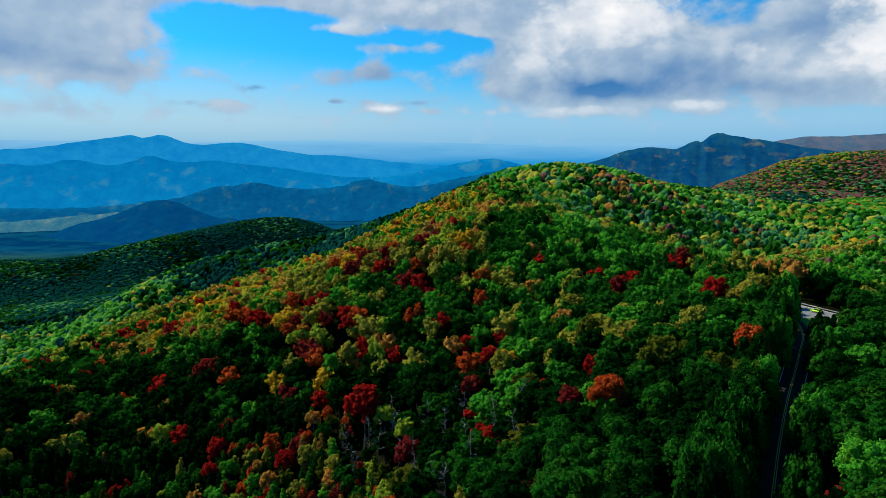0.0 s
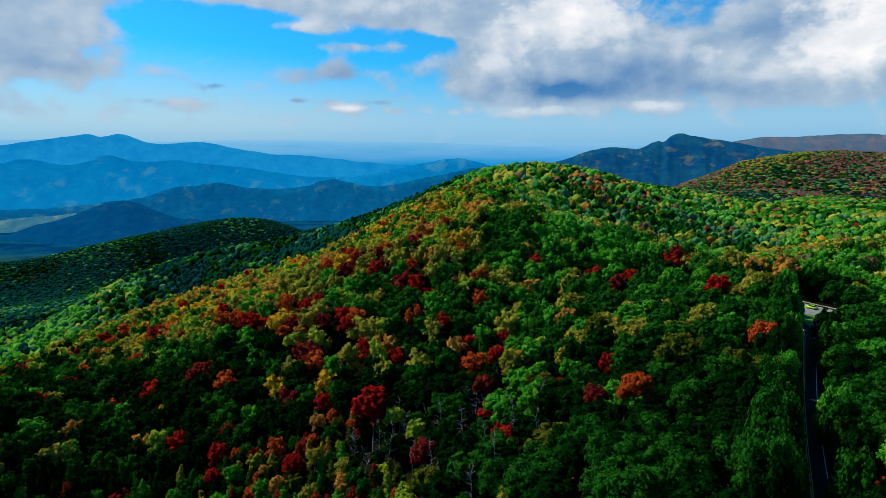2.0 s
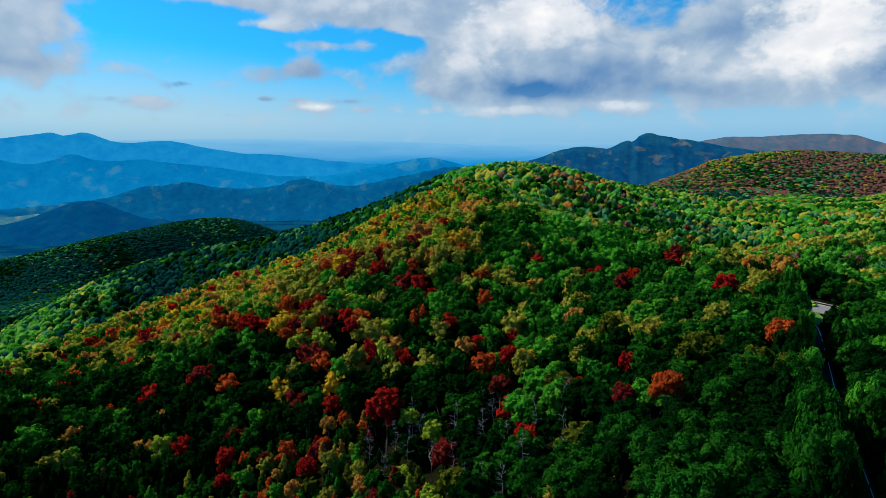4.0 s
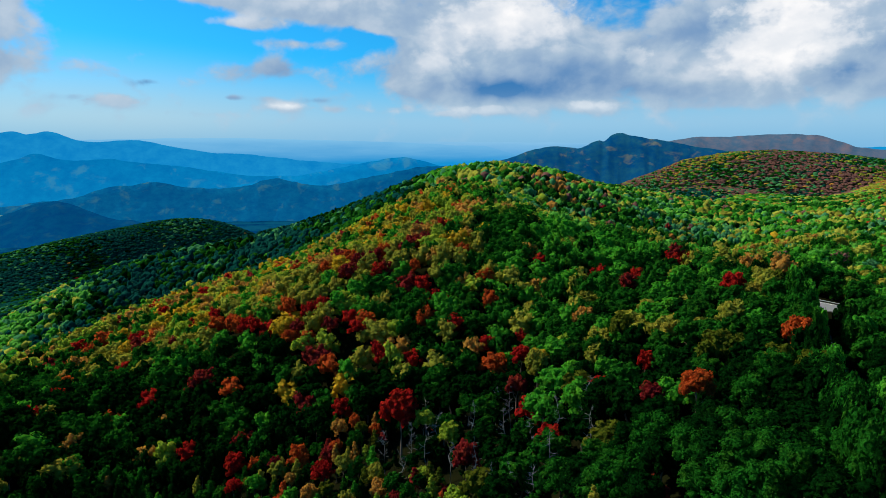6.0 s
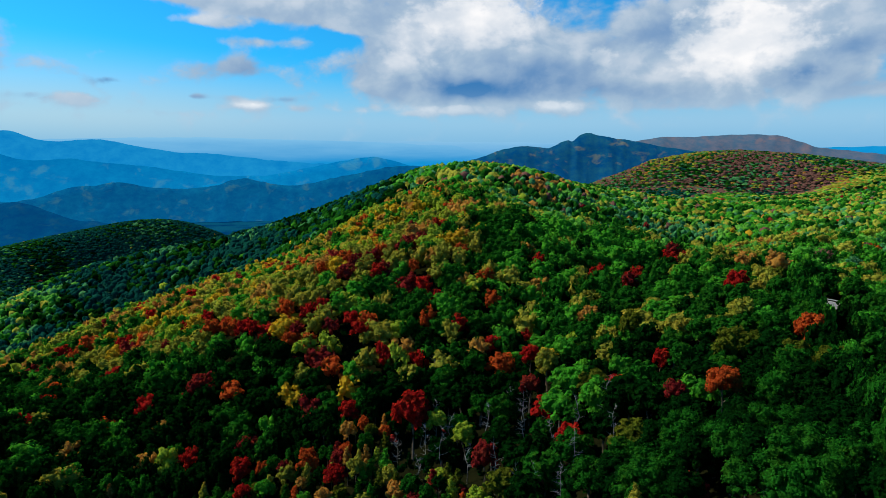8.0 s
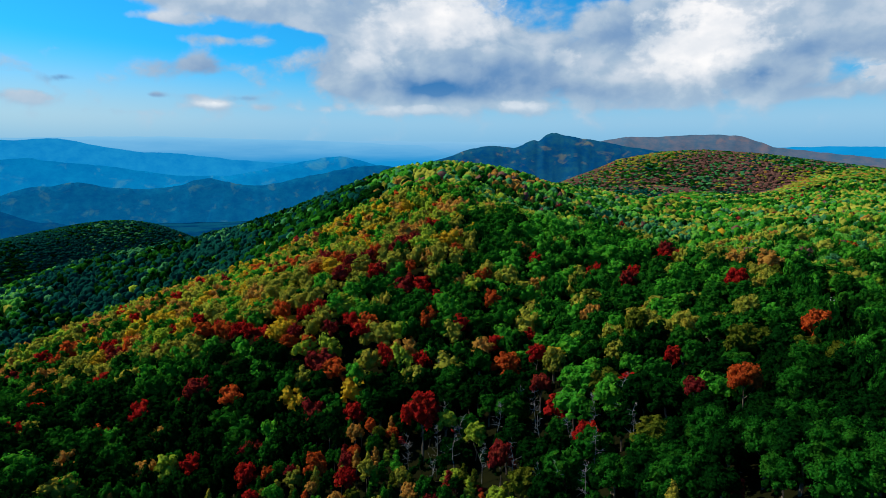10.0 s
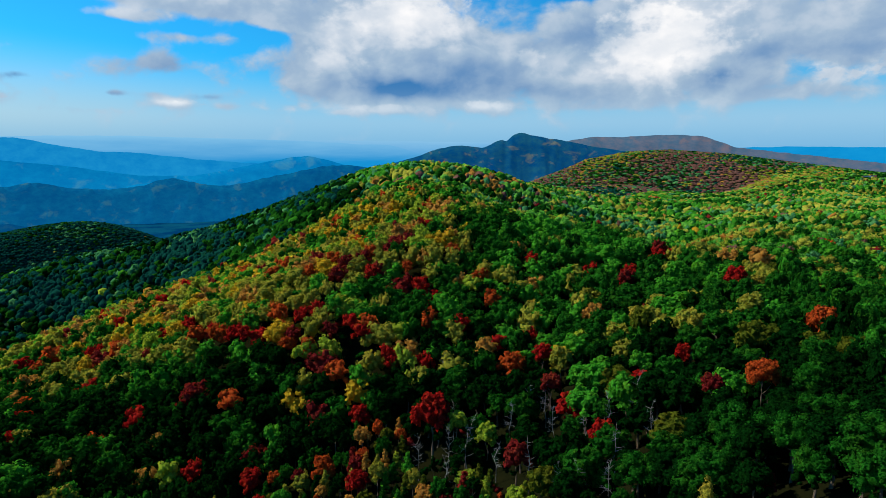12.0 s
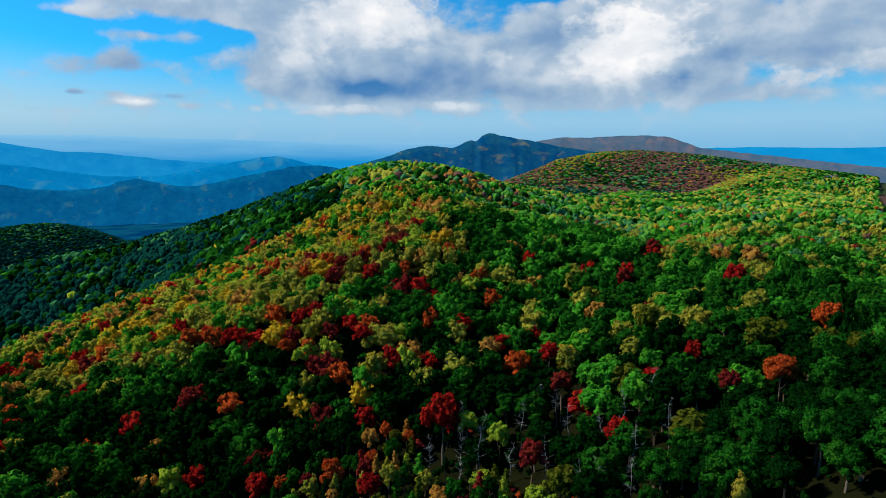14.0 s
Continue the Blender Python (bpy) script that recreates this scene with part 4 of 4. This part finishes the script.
def clear_of_chosen(x, y, gap):
    ok = np.ones(len(x), bool)
    for cx, cy in SNAGS:
        ok &= np.hypot(x - cx, y - cy) > 3.6
    for cx, cy, r, _ in CHOSEN:
        ok &= np.hypot(x - cx, y - cy) > r * 0.55 + gap
    return ok


NEAR_END, MID_END, FAR_END = 246.0, 500.0, 760.0

# near wood: every tree a thing
YOUNG = ("green", "fresh", "green", "shaded_olive", "olive", "green", "shaded_olive", "tan", "wine", "lime", "orange", "fresh")


def young_wood(x, y):
    """The hollow, where the trees are young and slim."""
    return (x < -22 - (y - 190) * 0.35) & (y < 262)


def sight_gap(x, y):
    """Distance from the mown strip between the lay-by and the road's bend."""
    u = np.clip(((x - 110) * 22 + (y - 194) * 34) / (22 ** 2 + 34 ** 2), 0, 1)
    return np.hypot(x - 110 - 22 * u, y - 194 - 34 * u)


keep_near = lambda x, y: in_wedge(x, y) & (road_gap(x, y) > 4.6) & ~((sight_gap(x, y) < 10) & (x > 100 + 0.5 * (y - 190))) & (y > np.maximum(88 - 0.35 * x, np.minimum(154, 100 - 1.1 * x)))
nx, ny = spread_points(-190, 215, 62, NEAR_END, 7.9, lambda x, y: keep_near(x, y) & ~young_wood(x, y))
yx, yy = spread_points(-190, 40, 120, NEAR_END, 4.9, lambda x, y: keep_near(x, y) & young_wood(x, y))
nx, ny = np.r_[nx, yx], np.r_[ny, yy]
ok = clear_of_chosen(nx, ny, 3.0)
nx, ny = nx[ok], ny[ok]
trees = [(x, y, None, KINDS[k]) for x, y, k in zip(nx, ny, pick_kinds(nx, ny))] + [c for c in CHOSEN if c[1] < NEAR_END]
for k, p in enumerate(ROAD_LINE[:-12:2]):                      # trees close along the road
    if 84 < p.y < 190 and math.hypot(p.x - 81, p.y - 158) > 9:
        q = ROAD_LINE[ROAD_LINE.index(p) + 1] - p
        q.normalize()
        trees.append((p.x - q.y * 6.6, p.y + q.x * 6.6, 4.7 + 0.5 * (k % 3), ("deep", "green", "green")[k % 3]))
for x, y, r, kind in trees:
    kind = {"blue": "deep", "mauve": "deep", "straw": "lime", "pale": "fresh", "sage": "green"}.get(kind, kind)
    young = bool(young_wood(x, y)) and r is None
    if r is None and x > -15 and y < 215:
        # bright kinds swap to the darkened olive, painting the near shade
        kind = {"lime": "green", "gold": "shaded_olive", "tan": "shaded_olive", "orange": "shaded_olive", "olive": "shaded_olive" if y < 180 else "olive"}.get(kind, kind)
    shape = "tall" if young and rng.random() < 0.55 else ("broad" if rng.random() < 0.35 else "round")
    radius = r or float(rng.uniform(4.2, 5.5) + 2.0 * rng.random() ** 2)
    if young:
        radius = float(rng.uniform(1.7, 2.7)) if shape == "tall" else float(rng.uniform(2.4, 3.8))
        if kind in ("deep", "green") and y < 236 and rng.random() < (0.78 if -82 < x < -18 else 0.10):
            kind = YOUNG[int(rng.integers(0, len(YOUNG)))]
    radius = min(radius, max(3.9, float(road_gap(np.array([x]), np.array([y]))[0]) - 0.6))
    base = float(ground_height(np.array([x]), np.array([y]))[0])
    top = float(canopy(np.array([x]), np.array([y]))[0]) + float(rng.uniform(-3.4, 2.2)) + (1.0 if r else 0) - (2.0 if young else 0)
    top += 4.2 if 0 < road_gap(np.array([x]), np.array([y]))[0] < 10 and x < 9 + 0.64 * (y - 44) else 0.0
    top = max(TOPS.get((x, y), top), base + (9.0 if young else 11.5))
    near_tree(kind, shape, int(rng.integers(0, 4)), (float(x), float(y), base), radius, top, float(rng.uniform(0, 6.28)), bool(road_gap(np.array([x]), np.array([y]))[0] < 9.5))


def joined_wood(name, label, x, y, kinds, radii, models, drop=0.0, uneven=1.0, flat=1.0, smooth=False):
    """A stretch of woodland too far off to count: crowns of several makes joined into one mesh."""
    verts, faces, slots, count = [], [], [], 0
    tops = canopy(x, y) + uneven * rng.uniform(-3.0, 2.0, len(x))
    for i in range(len(x)):
        v, f, tall = models[int(rng.integers(0, len(models)))]
        a = rng.uniform(0, 6.28)
        c, s = math.cos(a), math.sin(a)
        r = radii[i]
        high = r * rng.uniform(0.95, 1.25) * flat
        long, wide = r * rng.uniform(0.90, 1.40), r * rng.uniform(0.75, 1.10)
        vx_, vy_ = v[:, 0] * long, v[:, 1] * wide
        w = np.column_stack([vx_ * c - vy_ * s + x[i], vx_ * s + vy_ * c + y[i], (v[:, 2] - tall) * high + tops[i] - drop])
        verts.append(w)
        faces.append(f + count)
        slots.append(np.full(len(f), kinds[i]))
        count += len(v)
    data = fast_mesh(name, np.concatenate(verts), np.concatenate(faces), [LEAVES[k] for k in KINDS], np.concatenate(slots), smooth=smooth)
    return tagged(new(name, data), label, "forest", kind="stuff")


def make_models(count, lobes, level, leaves, seed, shapes=("round", "broad"), size_of=(0.07, 0.13)):
    out = []
    for k in range(count):
        v, f = crown_arrays(seed + k, lobes, level, leaves, shapes[k % len(shapes)], size_of)
        out.append((v, f, float(v[:, 2].max())))
    return out


def tufted_models(count, sprays, size, seed, lobes=3):
    """Far crowns: the upper skin of a lumpy dome with loose sprays of leaves standing out of it."""
    out = []
    for k in range(count):
        r = np.random.default_rng(seed + k)
        v, f = crown_arrays(seed + k, lobes, 1, 0, ("round", "broad")[k % 2], inner=1.2 if lobes else 1.3)
        tall = float(v[:, 2].max())
        f = f[v[f].mean(1)[:, 2] > 0.36 * tall]
        turn, rise = r.uniform(0, 6.283, sprays), r.uniform(0.05, 1.0, sprays)
        ring = np.sqrt(1 - rise ** 2 * 0.9)
        mid = np.column_stack([np.cos(turn) * ring, np.sin(turn) * ring, (0.30 + 0.66 * rise) * tall]) * r.uniform(0.72, 1.02, sprays)[:, None]
        way = np.column_stack([np.cos(turn) * ring, np.sin(turn) * ring, rise + 0.4]) + r.normal(size=(sprays, 3)) * 0.45
        way /= np.linalg.norm(way, axis=1)[:, None]
        a = np.cross(way, r.normal(size=(sprays, 3)))
        a /= np.linalg.norm(a, axis=1)[:, None]
        b = np.cross(way, a)
        s = (size * r.uniform(0.6, 1.4, sprays))[:, None]
        quad = np.stack([mid - a * s - b * s * 0.6, mid + a * s * 0.7 - b * s * 0.8 - way * s * 0.4, mid + a * s * 1.1 + b * s * 0.7, mid - a * s * 0.6 + b * s - way * s * 0.5], 1).reshape(-1, 3)
        base = len(v) + np.arange(sprays) * 4
        f = np.concatenate([f, np.stack([base, base + 1, base + 2], 1), np.stack([base, base + 2, base + 3], 1)])
        out.append((np.concatenate([v, quad]), f, tall))
    return out


# spur and knoll
mx, my = spread_points(-300, 620, NEAR_END, MID_END, 7.4, lambda x, y: in_wedge(x, y) & (road_gap(x, y) > 7.5))
ok = clear_of_chosen(mx, my, 3.0)
mx, my = mx[ok], my[ok]
mk = pick_kinds(mx, my)
mr = rng.uniform(4.5, 6.0, len(mx)) + 1.8 * rng.random(len(mx)) ** 2
rest = [c for c in CHOSEN if c[1] >= NEAR_END]
mx, my = np.r_[mx, [c[0] for c in rest]], np.r_[my, [c[1] for c in rest]]
mk, mr = np.r_[mk, [KINDS.index(c[3]) for c in rest]], np.r_[mr, [c[2] for c in rest]]
front = my < 385
for name, take, models in (("spur_forest", front, make_models(10, 9, 1, 130, 300, size_of=(0.055, 0.105))), ("knoll_forest", ~front, make_models(10, 5, 1, 46, 330, size_of=(0.09, 0.16)))):
    joined_wood(name, "mixed autumn woodland in green, gold and red on the spur", mx[take], my[take], mk[take].astype(int), mr[take], models, 0.0, 1.0, 1.15, smooth=True)

fx, fy = spread_points(-480, 950, MID_END, FAR_END, 9.0, in_wedge)
joined_wood("saddle_forest", "green and gold autumn woodland on the saddle", fx, fy, pick_kinds(fx, fy), rng.uniform(4.2, 6.8, len(fx)), tufted_models(14, 17, 0.19, 440), 0.0, 1.3, 1.5, smooth=True)

vx, vy = spread_points(-1100, 1900, FAR_END, 1420, 11.4, in_wedge)
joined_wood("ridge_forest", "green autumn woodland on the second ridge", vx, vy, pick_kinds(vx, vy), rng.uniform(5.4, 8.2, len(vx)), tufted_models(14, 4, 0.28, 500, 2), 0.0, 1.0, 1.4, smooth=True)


def hill_faces(x, y):
    """The sides of the far hills that are turned towards the spur."""
    r, az = np.hypot(x + 55, y - 4), np.degrees(np.arctan2(x + 55, y - 4))
    right = (az > 20) & (r < 2420) & ((r > 1640) | (az > 38))
    left = (x < -150) & (r < 2480) & (az < -5)
    return in_wedge(x, y) & (right | left)


hx, hy = spread_points(-1850, 2200, 1420, 2480, 8.8, hill_faces)
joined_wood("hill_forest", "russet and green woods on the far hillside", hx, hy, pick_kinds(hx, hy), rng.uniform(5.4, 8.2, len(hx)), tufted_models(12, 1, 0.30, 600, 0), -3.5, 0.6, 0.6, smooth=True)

# young growth under the trees
ux, uy = spread_points(-200, 215, 80, 300, 8.5, lambda x, y: keep_near(x, y) & (road_gap(x, y) > 6.0))
uk = np.array([KINDS.index(("deep", "deep", "green", "deep", "deep", "wine")[k]) for k in rng.integers(0, 6, len(ux))])
joined_wood("undergrowth", "dark green saplings and shrubs under the trees", ux, uy, uk, rng.uniform(1.6, 3.0, len(ux)), make_models(6, 2, 1, 6, 700), 8.5)


# ---- dead trees ----
def dead_tree(seed, place, height):
    rng_d = random.Random(seed)
    root = tagged(new("dead_tree"), "bare grey dead tree with broken branches", "dead tree", "dead trees in the hollow")
    root.location = place
    bend = [(rng_d.uniform(-0.25, 0.25) * k, rng_d.uniform(-0.25, 0.25) * k, height * k / 5 - (0.6 if k == 0 else 0)) for k in range(6)]
    bm = bmesh.new()
    tube(bm, bend, [0.15, 0.12, 0.10, 0.075, 0.05, 0.02], 6)
    part("trunk", bm, DEAD, root, smooth=True)
    for k in range(rng_d.randint(15, 21)):
        f = rng_d.uniform(0.35, 0.96)
        i = min(4, int(f * 5))
        t = f * 5 - i
        start = Vector(bend[i]).lerp(Vector(bend[i + 1]), t)
        a, reach = rng_d.uniform(0, 6.28), rng_d.uniform(1.4, 4.2) * (1.3 - f)
        rise = rng_d.uniform(-0.2, 0.7)
        out = Vector((math.cos(a), math.sin(a), rise))
        mid = start + out * reach * 0.5 + Vector((0, 0, rng_d.uniform(-0.1, 0.3)))
        tip = start + out * reach + Vector((rng_d.uniform(-0.4, 0.4), rng_d.uniform(-0.4, 0.4), rng_d.uniform(-0.3, 0.6)))
        bm = bmesh.new()
        tube(bm, [start, mid, tip], [0.06, 0.04, 0.012], 4)
        fork = mid + Vector((rng_d.uniform(-0.9, 0.9), rng_d.uniform(-0.9, 0.9), rng_d.uniform(0.2, 0.9)))
        tube(bm, [mid, fork], [0.04, 0.012], 4)
        part("branch", bm, DEAD, root)
    return root


for k, (x, y) in enumerate(SNAGS):
    base = float(ground_height(np.array([x]), np.array([y]))[0])
    dead_tree(k, (x, y, base), 14.0 + (k * 37 % 5))


# ---- car in the lay-by ----
def rounded_box(bm, size, at, bevel=0.08, taper=1.0):
    made = bmesh.ops.create_cube(bm, size=1.0)
    for v in made["verts"]:
        top = v.co.z > 0
        v.co = Vector((v.co.x * size[0] * (taper if top else 1), v.co.y * size[1] * (taper if top else 1), v.co.z * size[2])) + Vector(at)
    edges = {e for v in made["verts"] for e in v.link_edges}
    bmesh.ops.bevel(bm, geom=list(edges), offset=bevel, segments=2, affect="EDGES")


def parked_car(place, turn):
    paint = plain("lime_car_paint", (0.30, 0.62, 0.02), 0.3, 0.5, spread=0.05)
    glass = plain("dark_car_glass", (0.02, 0.025, 0.03), 0.08, 0.6, spread=0.1)
    rubber = plain("tyre_rubber", (0.02, 0.02, 0.02), 0.85, 0.2)
    steel = plain("wheel_rim", (0.5, 0.5, 0.52), 0.35, 0.5, 0.8)
    lamp = plain("car_lamp", (0.8, 0.8, 0.78), 0.2, 0.6)
    tail = plain("tail_lamp", (0.4, 0.01, 0.01), 0.3, 0.5)
    root = tagged(new("car"), "lime green car parked on the pale lay-by", "car")
    root.matrix_basis = Matrix.Translation(place) @ Matrix.Rotation(turn, 4, "Z")
    bm = bmesh.new()
    rounded_box(bm, (4.3, 1.78, 0.62), (0, 0, 0.62), 0.14, 0.97)
    rounded_box(bm, (1.1, 1.66, 0.16), (1.45, 0, 0.95), 0.06, 0.9)
    part("body", bm, paint, root, smooth=True)
    bm = bmesh.new()
    rounded_box(bm, (2.3, 1.60, 0.50), (-0.35, 0, 1.16), 0.12, 0.80)
    part("cabin_windows", bm, glass, root, "dark tinted glass", smooth=True)
    bm = bmesh.new()
    rounded_box(bm, (1.65, 1.26, 0.08), (-0.35, 0, 1.43), 0.03, 0.94)
    part("roof", bm, paint, root, smooth=True)
    for sx in (1.35, -1.35):
        for sy in (0.84, -0.84):
            bm = bmesh.new()
            bmesh.ops.create_cone(bm, cap_ends=True, segments=20, radius1=0.33, radius2=0.33, depth=0.22, matrix=Matrix.Translation((sx, sy, 0.33)) @ Matrix.Rotation(math.pi / 2, 4, "X"))
            wheel = part("wheel", bm, rubber, root, "black tyre")
            bm = bmesh.new()
            bmesh.ops.create_cone(bm, cap_ends=True, segments=16, radius1=0.21, radius2=0.19, depth=0.24, matrix=Matrix.Translation((sx, sy, 0.33)) @ Matrix.Rotation(math.pi / 2, 4, "X"))
            part("rim", bm, steel, wheel)
    for sy in (0.62, -0.62):
        bm = bmesh.new()
        rounded_box(bm, (0.10, 0.34, 0.14), (2.10, sy, 0.72), 0.03)
        part("headlight", bm, lamp, root)
        bm = bmesh.new()
        rounded_box(bm, (0.10, 0.30, 0.16), (-2.10, sy, 0.74), 0.03)
        part("tail_light", bm, tail, root, "red tail light")
    return root


parked_car((132.9, 231.4, road_height(231.4) + 0.006), math.atan2(0.92, -0.40))
